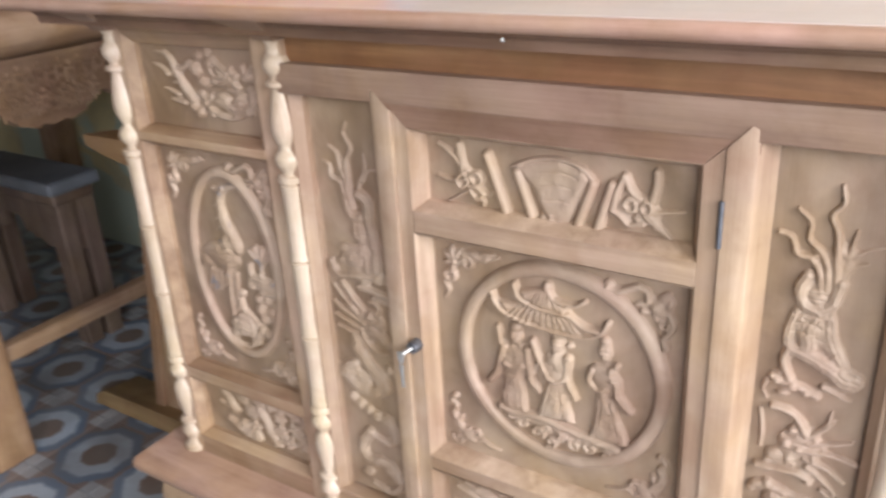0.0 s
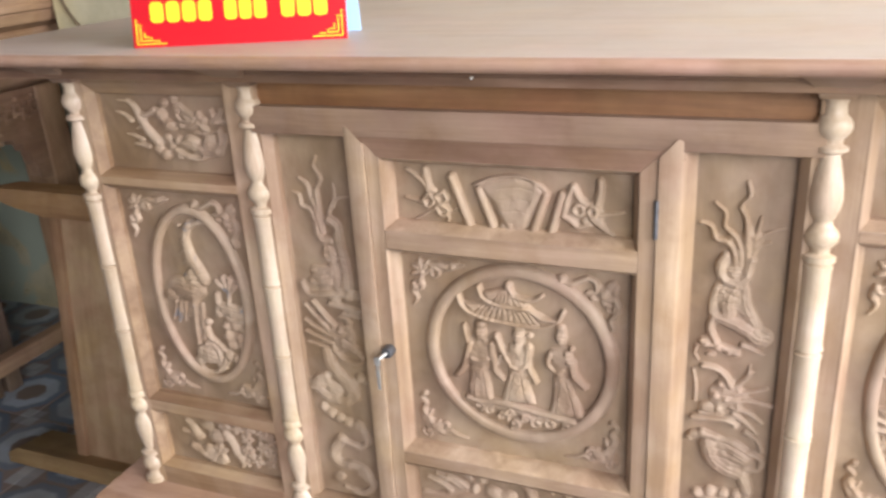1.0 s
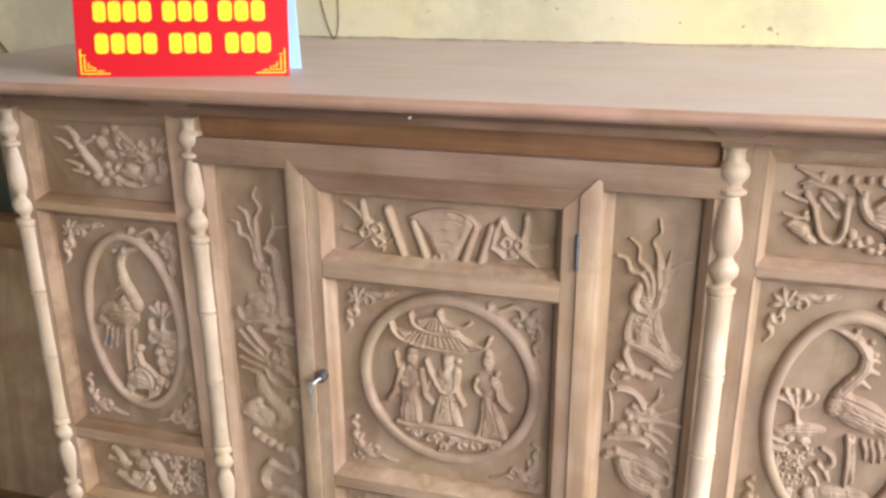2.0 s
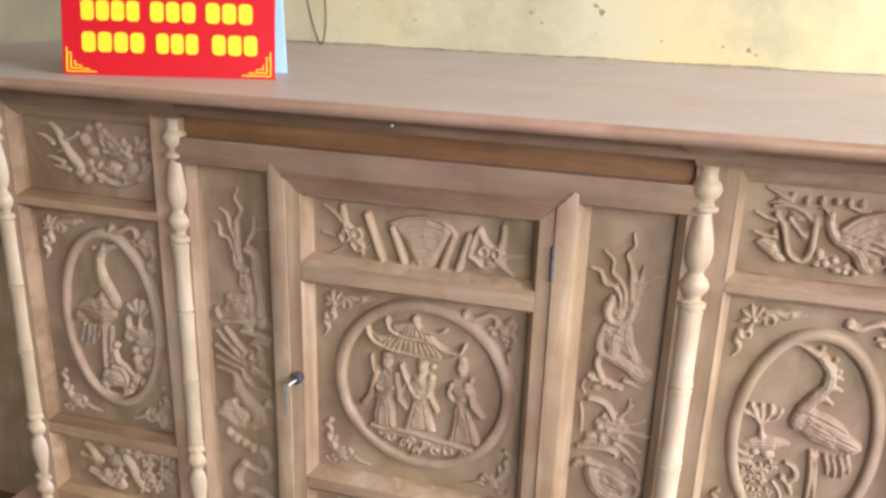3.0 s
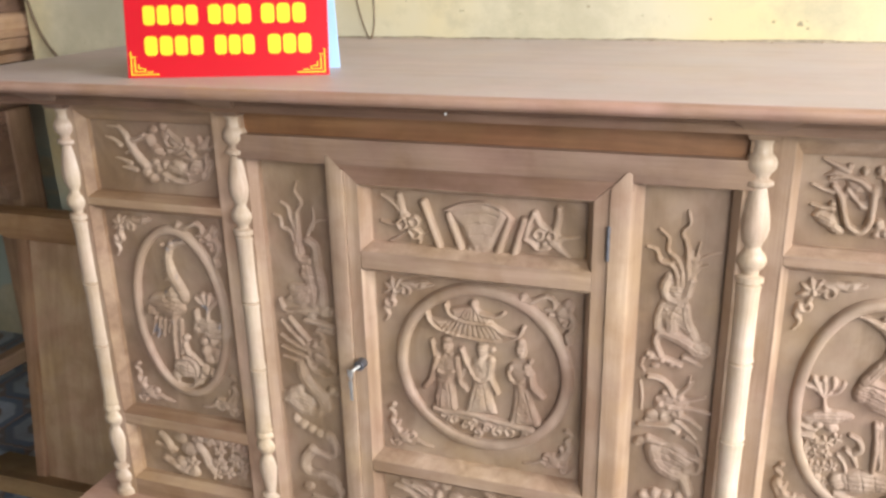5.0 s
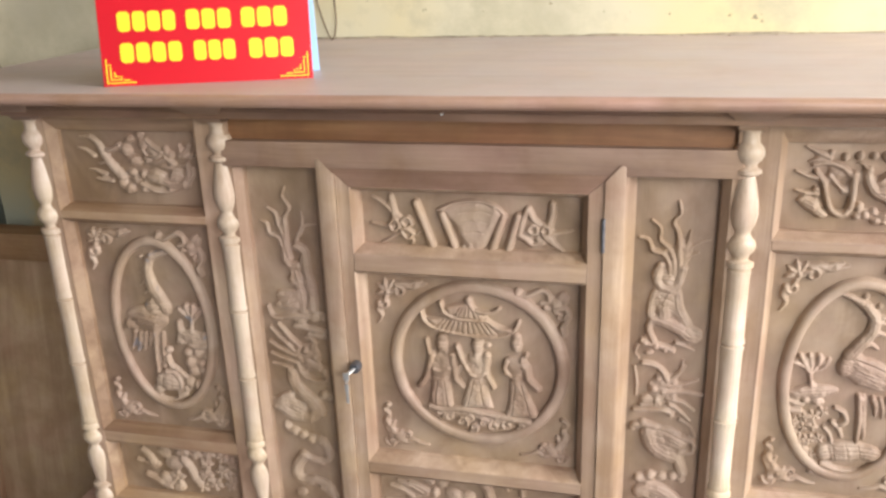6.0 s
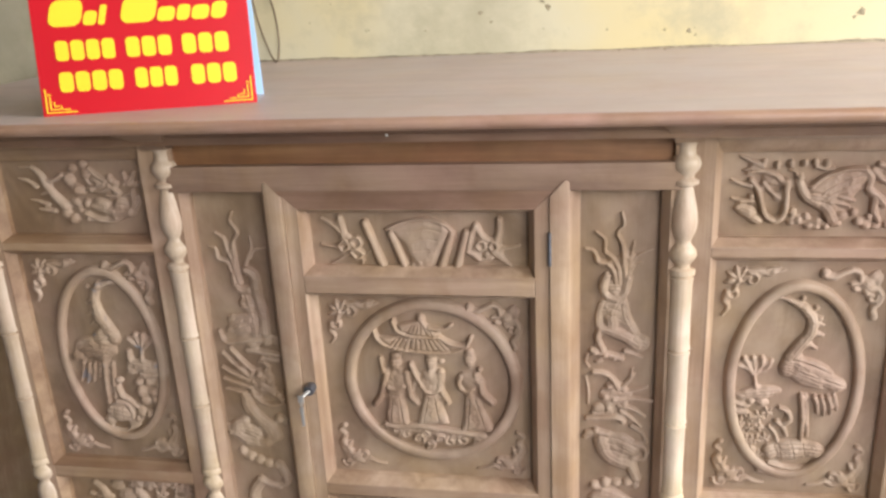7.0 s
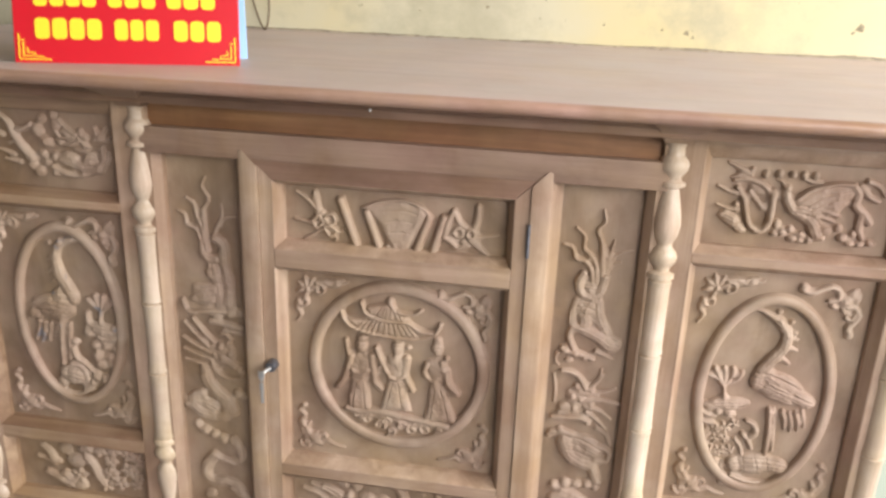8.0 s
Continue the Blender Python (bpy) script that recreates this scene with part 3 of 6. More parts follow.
def ring_band(name, cx, cz, a, b, w, parent, H=0.0095):
    """A rounded raised band round an oval."""
    bm = bmesh.new()
    n, prof = 112, [(-0.16, 0.001), (-0.06, -H * 0.30), (0.06, -H * 0.72), (0.22, -H * 0.93), (0.45, -H), (0.70, -H), (0.88, -H * 0.84), (0.97, -H * 0.45), (1.0, 0.002)]
    rings = []
    for k in range(n):
        t = 2 * math.pi * k / n
        c, s = math.cos(t), math.sin(t)
        rings.append([bm.verts.new((cx + (a - w * f) * c, SUNK + y + 0.0003 * noise.noise(Vector((c * 9, s * 9, f))), cz + (b - w * f) * s)) for f, y in prof])
    for k in range(n):
        p, q = rings[k], rings[(k + 1) % n]
        for i in range(len(prof) - 1):
            bm.faces.new((p[i], q[i], q[i + 1], p[i + 1]))
    return part(name, bm, WOOD_CARVE, parent, "raised rounded band framing the carving", 60)


SPRAY_FAN = [B(0.026 + 0.011 * math.cos(radians(a)), -0.024 + 0.011 * math.sin(radians(a)), 0.0095, 0.0036, a, 0.007) for a in (20, 62, 104, 146, 195, 250)] + [
    B(0.026, -0.024, 0.0055, None, 0, 0.008), curl(0.043, -0.024, 0.010, 100, -330, 0.0034, 0.007), curl(0.020, -0.044, 0.009, 170, 330, 0.0034, 0.007),
    S([(0.040, -0.014), (0.052, -0.011), (0.064, -0.017), (0.076, -0.013), (0.086, -0.010)], 0.0055, 0.0022, 0.006), S([(0.058, -0.014), (0.068, -0.008), (0.080, -0.007)], 0.004, 0.0018, 0.005),
    S([(0.012, -0.044), (0.009, -0.056), (0.014, -0.066), (0.008, -0.078)], 0.0055, 0.0022, 0.006)]
SPRAY_SCROLL = [
    B(0.084, -0.012, 0.0065, 0.0052, 20, 0.007), S([(0.086, -0.016), (0.074, -0.020), (0.062, -0.014), (0.050, -0.009), (0.040, -0.014), (0.040, -0.026), (0.050, -0.029)], 0.0048, 0.0034, 0.007),
    B(0.022, -0.016, 0.0095, 0.0050, -40, 0.005), B(0.015, -0.023, 0.0085, 0.0046, -70, 0.005), B(0.029, -0.029, 0.0080, 0.0060, 45, 0.007), B(0.043, -0.037, 0.0065, 0.0040, 10, 0.006), B(0.030, -0.041, 0.0070, 0.0042, 60, 0.006),
    S([(0.026, -0.036), (0.016, -0.036), (0.010, -0.046), (0.014, -0.057), (0.020, -0.066), (0.016, -0.076)], 0.0040, 0.0048, 0.007), B(0.017, -0.077, 0.0060, 0.0052, 0, 0.007), curl(0.022, -0.048, 0.007, 160, 320, 0.0028, 0.006)]
SPRAY_LOW = flower(0.028, 0.024, 0.014, 5, 0.007, 0.8) + [
    S([(0.016, 0.078), (0.009, 0.070), (0.016, 0.060), (0.009, 0.048), (0.013, 0.036), (0.020, 0.028)], 0.0030, 0.0056, 0.006), B(0.016, 0.078, 0.005, 0.0045, 0, 0.006),
    S([(0.034, 0.018), (0.044, 0.012), (0.054, 0.017), (0.066, 0.013), (0.080, 0.010)], 0.0056, 0.0022, 0.006),
    curl(0.018, 0.012, 0.010, 180, 320, 0.0034, 0.006), curl(0.046, 0.026, 0.008, 200, -320, 0.0030, 0.006), B(0.022, 0.044, 0.008, 0.004, 60, 0.005)]


def grown(prims, k):
    """The same motif, k times as large."""
    out = []
    for p in prims:
        if p[0] == "s":
            out.append(("s", [(x * k, z * k) for x, z in p[1]], p[2] * k, p[3] * k, p[4] * 1.1))
        else:
            out.append(("b", p[1] * k, p[2] * k, p[3] * k, p[4] * k, p[5], p[6] * 1.1))
    return out


SPRAY_FAN, SPRAY_SCROLL, SPRAY_LOW = grown(SPRAY_FAN, 1.08), grown(SPRAY_SCROLL, 1.08), grown(SPRAY_LOW, 1.08)


def sprays(x0, x1, z0, z1, parent):
    for fx, x, top in ((1, x0 + 0.006, SPRAY_FAN), (-1, x1 - 0.006, SPRAY_SCROLL)):
        relief("flower_spray", top, (x, z1 - 0.005), parent, "", (fx, 1))
        relief("flower_spray", SPRAY_LOW, (x, z0 + 0.006), parent, "", (fx, 1))


def ST(r0, r1, h, *pts):
    """A stroke in millimetres: end radii, height, then its line."""
    return S([(x * 0.001, z * 0.001) for x, z in pts], r0 * 0.001, r1 * 0.001, h * 0.001)


def BL(x, z, rx, rz, ang, h):
    return B(x * 0.001, z * 0.001, rx * 0.001, rz * 0.001, ang, h * 0.001)


def FD(h, edge, *pts):
    return ("p", [(x * 0.001, z * 0.001) for x, z in pts], h * 0.001, edge * 0.001)


def CUT(r, depth, *pts):
    return ("g", [(x * 0.001, z * 0.001) for x, z in pts], r * 0.001, depth * 0.001)


def leafy(prims):
    """The small round forms opened into five-petalled blossoms."""
    out = []
    for p in prims:
        if p[0] == "b" and p[3] < 0.0125:
            out += flower(p[1], p[2], max(p[3], p[4]) * 1.22, 5, p[6], p[1] * 900)
        else:
            out.append(p)
    return out


OVAL_A, OVAL_B = 0.0945, 0.161


def stained_wood():
    """Carved wood with small patches of blue-grey filler."""
    m = WOOD_CARVE.copy()
    m.name = "carved_wood_with_filler"
    nt = m.node_tree
    b = nt.nodes["Principled BSDF"]
    old = b.inputs["Base Color"].links[0].from_socket
    tc = nt.nodes.new("ShaderNodeTexCoord")
    n = node(nt, "ShaderNodeTexNoise", Scale=38.0, Detail=2.0)
    nt.links.new(tc.outputs["Object"], n.inputs["Vector"])
    f = ramp(nt, n.outputs[0], ((0.63, (0, 0, 0)), (0.70, (0.7, 0.7, 0.7))))
    nt.links.new(mix(nt, f, old, (0.175, 0.175, 0.195)), b.inputs["Base Color"])
    return m


STAINED = stained_wood()

# the two wading birds in their ovals, each cut a little differently
west_bird = [
    ST(3.1, 6.3, 8, (33, 141.3), (19.2, 140.7), (5.7, 136.1)), BL(-0.9, 134.7, 8.4, 8.4, 0, 10), BL(-22.7, 131.8, 4.2, 4.2, 0, 6.5),
    ST(6.5, 11.8, 10, (-7.4, 128.3), (-14.1, 103), (-8.3, 76), (4.2, 50)), BL(9.8, 38.5, 12, 17.4, 10, 10.5), BL(-29.3, 14.6, 39.8, 22.1, -8, 10),
    BL(-65.3, -0.7, 16.8, 10.1, 15, 8.5), BL(-11.5, 28.7, 21.9, 24.1, 0, 10), ST(5.1, 4.5, 8, (-17.5, -11), (-21.1, -49.1), (-23.2, -92.4)),
    ST(3.9, 3.9, 6.5, (-2.8, -14.5), (-6.5, -48.2), (-9.2, -82.3)), ST(4.5, 2.8, 7.5, (-59.3, -15.9), (-62.3, -31.7), (-70.3, -50.2))]
west_bird += [
    ST(4.5, 2.8, 7.5, (-48.5, -17.4), (-51.9, -35.5), (-58.7, -54)), ST(4.5, 2.8, 7.5, (-37.3, -16.7), (-40.6, -34.8), (-45.8, -50.8)),
    ST(4.5, 2.8, 7, (-27.2, -16.1), (-29.7, -29.6), (-32.9, -41)), ST(2.7, 1.6, 4, (-20.9, 106.9), (-30.8, 100.2)), ST(2.7, 1.6, 4, (-22.7, 85.8), (-33, 76.8)),
    ST(2.7, 1.6, 4, (-19.3, 69), (-29.7, 60)), CUT(1, 1.6, (-5.5, 37.7), (-29.1, 27.7), (-59.4, 12.8)), CUT(1, 1.6, (-5.7, 24.7), (-29.3, 14.6), (-61.1, 3.9)),
    CUT(1, 1.6, (-8.4, 9.3), (-29.6, 1.4), (-59.8, -7))]
west_rock = [
    BL(-6.5, -111.9, 26.5, 19.6, -10, 9.5), ST(5.7, 4.6, 8, (-6.3, -91.2), (11, -94.5), (19.1, -112.2), (18.3, -123.8)), BL(-29.9, -130, 11.6, 9.3, 0, 6),
    ST(4.7, 3.5, 6, (-48.4, -138.4), (-27.5, -148.5), (-3.1, -151.2), (18.6, -142.4)), BL(19.7, -135.3, 10.4, 9.2, 0, 7), CUT(1, 1.5, (-14.2, -98.7), (-20.6, -122.2)),
    CUT(1, 1.5, (1.6, -97.5), (-0.6, -123))]
west_lotus = [
    ST(3.3, 5.4, 7.5, (57.5, 15.4), (46.3, 25.5), (37.3, 35.8)), ST(3.2, 5.4, 8, (57.5, 15.4), (53.5, 30.2), (51.3, 43)),
    ST(3.2, 5.4, 8, (58.6, 15.4), (62.1, 30.7), (65.1, 42.7)), ST(3.2, 4.9, 7, (59.6, 15.5), (72.2, 27), (82.4, 38.3)), ST(3.3, 3.3, 6, (57.5, 15.4), (55, -6.5)),
    BL(56.1, -19.6, 33, 13.2, -8, 8.5), BL(33.5, -25.5, 13.3, 8.9, 30, 8), BL(80.4, -15.8, 9.8, 8.8, 0, 8), ST(5, 3.3, 8, (32.9, 9.6), (34.3, -7.8), (41.9, -13.9)),
    ST(4.4, 5.5, 8.5, (49.6, -33.3), (64.2, -36.7), (86.4, -33)), BL(42.7, -49.3, 10, 7.8, 0, 8.5)]
west_lotus += [
    BL(62.1, -50.2, 10, 7.8, 0, 9), BL(78.9, -53.5, 7.8, 7.8, 0, 8.5), BL(43.8, -69.4, 11.2, 9, 0, 9), BL(65.5, -70.1, 11.2, 7.8, 0, 8.5), BL(49.7, -87.1, 12.4, 7.9, 0, 9),
    BL(69.6, -85.6, 7.9, 7.9, 0, 8), BL(37.1, -110.8, 10.3, 11.4, 20, 9), BL(52, -114.3, 9.1, 9.1, 0, 8.5), BL(28, -125.4, 8, 8, 0, 8), BL(3.5, -47.5, 7.9, 6.7, 0, 8),
    ST(5.7, 4.5, 8, (-1.1, -61.3), (2.9, -76.8), (14.8, -85.1)), ST(4.5, 3.4, 7, (14.4, -87.4), (24.4, -93.5), (31.9, -102.1))]
east_bird = [
    ST(1.7, 5.8, 9.5, (-37.3, 144.7), (-19.7, 140.2), (-1.7, 131.3)), BL(4.3, 127.2, 9.1, 7.4, -25, 10.5),
    ST(6.7, 10.1, 11, (5.1, 126.3), (18, 109), (16.3, 85.2), (4.5, 66.1), (-7.5, 46.6)), BL(-8.8, 29.6, 13.8, 19, -20, 11), BL(22.8, 18.5, 39.6, 23.2, -24, 12),
    BL(54.7, 3.7, 24.1, 12.9, -20, 10.5), BL(3.9, 30.4, 20.6, 17.2, -20, 11), ST(4, 3.5, 8, (12.8, -18.7), (17.1, -55.6), (18.7, -97.5)),
    ST(3.1, 3.1, 5, (19.2, -18.2), (24.3, -55), (27.7, -90.6)), ST(3.9, 2.3, 8, (32.3, -21.1), (37.4, -36.3), (39.1, -49.8)),
    ST(3.9, 2.3, 8, (42.1, -22.3), (47.2, -37.4), (49.1, -52.9))]
east_bird += [
    ST(3.9, 2.3, 8, (51.4, -20.6), (56.4, -34.7), (58.5, -51.2)), ST(3.9, 2.3, 7, (59.8, -18), (64.6, -30.2), (67.1, -43.6)), BL(2.6, 141.4, 4.9, 4.1, 0, 7.5),
    BL(22, 127.2, 4.9, 4.9, 0, 7), BL(28.8, 109.6, 5, 4.1, 0, 6.5), ST(4.2, 2.5, 5, (22.5, 85.6), (28.8, 84.2), (36.1, 81.9)),
    ST(4.2, 2.5, 5.5, (15.1, 68.6), (21.9, 64.4), (28, 59.2)), ST(3.7, 2.5, 4, (23.6, 101.2), (29.1, 100.6), (34.8, 98.2)), CUT(1.1, 1.8, (-3.7, 41.2), (27.4, 32.1), (66.2, 12.1)),
    CUT(1.1, 1.8, (-3.4, 24.2), (27.9, 15.1), (66.1, 0.7)), CUT(1.1, 1.8, (4.9, 7.7), (31.4, 0), (62.4, -7.2))]
east_bird += [
    CUT(1, 1.4, (6, 53.1), (34.6, 38.2), (55.9, 24.6)), CUT(1, 1.4, (17.1, -14.5), (37.4, -16.8), (57.1, -15.3))]
east_rock = [
    BL(6.1, -117, 36.4, 19.1, 4, 10), BL(-25, -122, 12, 14.7, 20, 10), BL(37.3, -116.1, 19.9, 13.6, -10, 9),
    ST(4.6, 3.7, 7, (-26.2, -142.8), (-0.2, -150.6), (28.7, -147.8), (53.9, -130.9)), ST(3.7, 2.8, 5, (-41.5, -158.9), (-11.3, -164.3), (26, -160.5)),
    CUT(1, 1.6, (-15.4, -102.6), (-8.6, -134.8)), CUT(1, 1.6, (2.4, -99), (11.2, -132.9)), CUT(1, 1.6, (20.8, -101.4), (27.6, -131.3)),
    CUT(1, 1.6, (-8.7, -118.4), (1.9, -123.5))]
east_lotus = [
    ST(2.6, 4.4, 7.5, (-60.4, 14.5), (-71.2, 25.2), (-84.7, 30)), ST(2.6, 4.4, 8, (-59.6, 14.5), (-68.3, 29.3), (-74.3, 40.3)),
    ST(2.6, 4.4, 8, (-58.7, 14.6), (-58.7, 29.9), (-61.4, 41.2)), ST(2.6, 4.4, 8, (-57.9, 14.6), (-48.8, 28.7), (-48.6, 42)),
    ST(2.6, 4.4, 7, (-57.1, 14.7), (-41.8, 23.5), (-35.2, 37.2)), ST(2.7, 3.1, 6.5, (-58.7, 14.6), (-54.8, -8.3)), BL(-49, -17.7, 33.7, 11.5, 8, 8.5),
    BL(-74.7, -23.6, 12.5, 7.2, -20, 7), ST(3.6, 4.5, 8.5, (-92.1, -32.8), (-78.4, -37.7), (-64.8, -40.6)), ST(3.2, 4.5, 8.5, (-90.9, -46.6), (-78.7, -51.6), (-67, -52.7)),
    BL(-60.7, -32.3, 7.2, 6.3, 0, 9)]
east_lotus += [
    BL(-42.3, -34.8, 9.8, 6.2, -10, 8)]
east_blossoms = [
    BL(-75.4, -69.4, 7.3, 5.5, 30, 8.5), BL(-61.1, -62.2, 7.2, 5.4, -10, 9.5), BL(-46.5, -59, 8.1, 6.3, 0, 9), BL(-34, -51.9, 7.2, 5.4, 20, 8), BL(-72.2, -85.3, 6.4, 5.5, 0, 9),
    BL(-59.3, -80.2, 7.3, 5.5, 0, 9.5), BL(-46.1, -79, 7.3, 5.5, 0, 9), BL(-64, -100.9, 7.4, 5.5, 0, 9), BL(-50.5, -101.7, 8.3, 6.4, 0, 9.5),
    BL(-57.2, -118.8, 7.4, 6.5, 0, 8.5), BL(-44.5, -127.9, 7.4, 6.5, 0, 8), BL(-35.8, -98.4, 7.3, 5.5, 0, 8),
    ST(3.6, 5.4, 8.5, (-16.9, -42.6), (-4.7, -49.5), (0, -63), (-7.4, -69.6))]
east_blossoms += [
    ST(4.5, 3.6, 8, (-19.2, -66.7), (-10, -75.9), (-3.4, -91.4)), ST(3.6, 2.7, 6.5, (-29.6, -77.6), (-20.2, -88.9), (-15.2, -104.7)),
    ST(3.7, 2.8, 6, (-75.3, -106), (-68.6, -124), (-55.3, -139.4))]
for side, sx, (cx, cz), wader, rock, lotus, carve in (
        ("w", -1, (-0.565, 0.844), west_bird, west_rock, west_lotus, STAINED), ("e", 1, (0.576, 0.834), east_bird, east_rock, east_lotus + leafy(east_blossoms), WOOD_CARVE)):
    pan = PANELS[side, 0.636]
    tagged(pan, "sunk panel carved with a wading bird among lotus")
    ring_band("oval_ring", cx, cz, OVAL_A + 0.007, OVAL_B + 0.008, 0.0165, pan, 0.0110)
    relief("crane_relief", wader, (cx, cz), pan, "carved long-necked wading bird", material=carve)
    relief("rock_relief", rock, (cx, cz), pan, "carved rock")
    relief("lotus_relief", lotus, (cx, cz), pan, "carved lotus flowers and leaves", material=carve)
    sprays(*sorted((sx * 0.451, sx * 0.703)), 0.636, 1.036, pan)

# upper east panel: a bird with spread wing among branches
phoenix = [
    ST(4.1, 5.3, 10, (-85.2, 17.7), (-75, 2.7), (-68.9, -17.4), (-61.4, -36.1), (-46.9, -43.7), (-37, -32.7), (-35.2, -7.5), (-37, 15.8)),
    ST(4, 5.1, 9.5, (-89, 27.7), (-73.9, 30.9), (-55.3, 25.8), (-40.7, 14.1)), ST(4, 2.8, 6.5, (-68, 12.7), (-58, 1), (-44.8, -10.8)), BL(-57.6, 15.9, 11.9, 4.8, -35, 6),
    BL(-48, -9.1, 7.2, 4.8, -45, 5), ST(5.6, 7.9, 11, (-20.7, 18.9), (-15.6, 4.1), (-6.9, -9.2), (5.8, -15.9)), BL(-19.4, 21.4, 6.3, 6.3, -20, 12),
    ST(2.4, 1, 8, (-23.5, 25.5), (-28.4, 30.4), (-34.5, 30.5)), BL(6.7, -9.3, 17.4, 11.9, -10, 10.5)]
phoenix += [
    ST(7.9, 9.5, 10.5, (8.9, -17.6), (20.3, -26), (29.4, -42.8)),
    FD(8.5, 11, (-7.4, -4.2), (-1, 8.9), (17.2, 21.9), (41.5, 31.4), (66.3, 32.8), (72.1, 19.9), (63.5, 3.7), (53.1, -9.4), (36.7, -9.4), (30.2, -19.3), (10.7, -20.9)),
    ST(3.1, 3.5, 10.5, (-3.9, 7.3), (14.2, 21.9), (40, 31.4), (66.3, 32.8))]
phoenix_feathers = [
    CUT(1.1, 1.8, (9.1, -2.7), (35.7, 15.3), (64.4, 23.2)), CUT(1.1, 1.8, (12.7, -9.3), (39.7, 5.4), (62.7, 11.8)), CUT(1.1, 1.8, (16.3, -16), (37.7, -4.4), (55.2, -1.2)),
    ST(3.9, 2.4, 8, (28.9, -6), (42.6, -9.4), (56.6, -14.4)), ST(3.9, 2.4, 8, (23.8, -16), (37.5, -17.7), (50, -22.7)), ST(4, 2.4, 8, (17.5, -12.6), (27.2, -19.3), (32.3, -26)),
    ST(5.4, 6.2, 10, (66.5, 31.2), (75, 19.8), (73.9, 3.6), (86.9, -7.9), (95.6, -19.4)), ST(6.3, 4.7, 9, (84.1, -9.5), (83.4, -29.3), (90.8, -42.7)),
    ST(4.6, 3.8, 8, (76.7, 31.1), (88.4, 18.1), (102.2, 11.6))]
phoenix_feathers += [
    ST(4.6, 3, 8, (84.5, 39), (99.8, 32.5), (110, 19.6)), BL(40.8, -36, 10.3, 7.1, 0, 9), BL(56.8, -31, 7.1, 6.3, 0, 8)]
berry_branches = [
    ST(1.9, 4.7, 8, (-101.3, 52.4), (-87.1, 45.7), (-69.8, 37.4)), ST(1.6, 4.4, 8, (-111.4, 17.9), (-95.6, 11.2), (-84.7, 9.4)),
    ST(1.6, 4.5, 8.5, (-109.8, -9.7), (-95.5, -13.2), (-81.5, -14)), ST(2, 4, 7, (-95.3, 31.1), (-86.3, 34.3), (-75.5, 32.5)), BL(-88.3, -29.3, 16.3, 9.8, -25, 9.5),
    BL(-75, -41.2, 11.4, 7.3, -30, 9.5), BL(-83.5, -7.3, 4.8, 4.8, 0, 9), BL(-101.1, -24.2, 5.7, 4.9, 0, 7), BL(-50.2, 38.8, 5.5, 6.3, 0, 9), BL(-32.2, 40.3, 5.9, 6.3, 0, 9.5),
    BL(-14.3, 40.9, 5.4, 5.4, 0, 9), BL(0.5, 42.3, 5, 5.4, 0, 9)]
berry_branches += [
    BL(15.4, 41.4, 5.4, 5.4, 0, 8.5), ST(3.1, 2.3, 7, (1, 36.7), (14.8, 31.7), (25.1, 33.2)), BL(-68.8, 43.9, 4.7, 4.7, 0, 8)]
ground_blossoms = [
    BL(-24.9, -31, 6.4, 6.4, 0, 9), BL(-16.2, -42.8, 6.4, 6.4, 0, 9.5), BL(-26.7, -46.2, 5.7, 4.9, 0, 8), BL(-6, -37.7, 6.4, 5.6, 0, 9), BL(-1.7, -51.3, 7.3, 5.6, 0, 9),
    BL(9.9, -44.5, 7.2, 6.4, 0, 8.5), BL(21.1, -51.2, 6.4, 5.6, 0, 9), BL(9.1, -53, 5.6, 4, 0, 8), BL(37.5, -47.8, 5.6, 4.8, 0, 7), BL(64.2, -44.4, 7.1, 6.3, 0, 9),
    BL(75.4, -51.1, 7.1, 4.8, 0, 9), BL(88.8, -51, 7.1, 4.7, 0, 8), BL(78.4, -37.7, 5.5, 5.5, 0, 8), BL(103.4, -49.3, 7.1, 5.5, 0, 8)]
pan = PANELS["e", 1.072]
tagged(pan, "sunk panel carved with a flying bird and branches")
relief("phoenix_relief", phoenix + phoenix_feathers, (0.577, 1.140), pan, "carved bird with a spread wing")
relief("branch_relief", berry_branches + ground_blossoms, (0.577, 1.140), pan, "carved branches and berries")

# upper west panel: a pine bough, leaves and a resting deer
pine = [
    ST(3.5, 8, 9.5, (-69.5, 46.9), (-55.7, 35.4), (-46, 14.1), (-31.7, -5.3), (-18.6, -21)), ST(1.4, 4, 6, (-96.9, 28), (-81.1, 24), (-66.8, 14.2)),
    ST(1.4, 3.6, 6, (-82.7, -9.1), (-68.4, -11.1), (-51, -17)), ST(1.4, 4.1, 6, (-69.5, -24.8), (-55.3, -26.8), (-41.1, -28.8)),
    ST(1.4, 3.5, 5, (-90.2, 47.1), (-78, 46.1), (-65.8, 45)), ST(3, 5, 7, (-45.9, 23.8), (-31.1, 25.6), (-17.1, 33.1)), ST(2, 4, 5, (-59.5, 0.6), (-46.1, 4.5), (-38.7, 0.5)),
    BL(-4.4, 25.4, 10.9, 9.9, 0, 9.5), BL(3.7, 44.3, 8.8, 6.8, 20, 7), BL(10.3, 8, 13.9, 8.9, -20, 8.5)]
pine += [
    BL(-0.4, -13.2, 9, 7, 0, 8), BL(-19.1, -32.7, 10.1, 9.1, -30, 9), BL(-8.3, -40.6, 11.1, 9.1, -20, 9), BL(5.4, -24.9, 9, 8, 0, 7.5), BL(28.1, 34.7, 8.8, 8.8, 0, 8),
    BL(23.5, 51.7, 7.8, 5.8, 0, 6.5)]
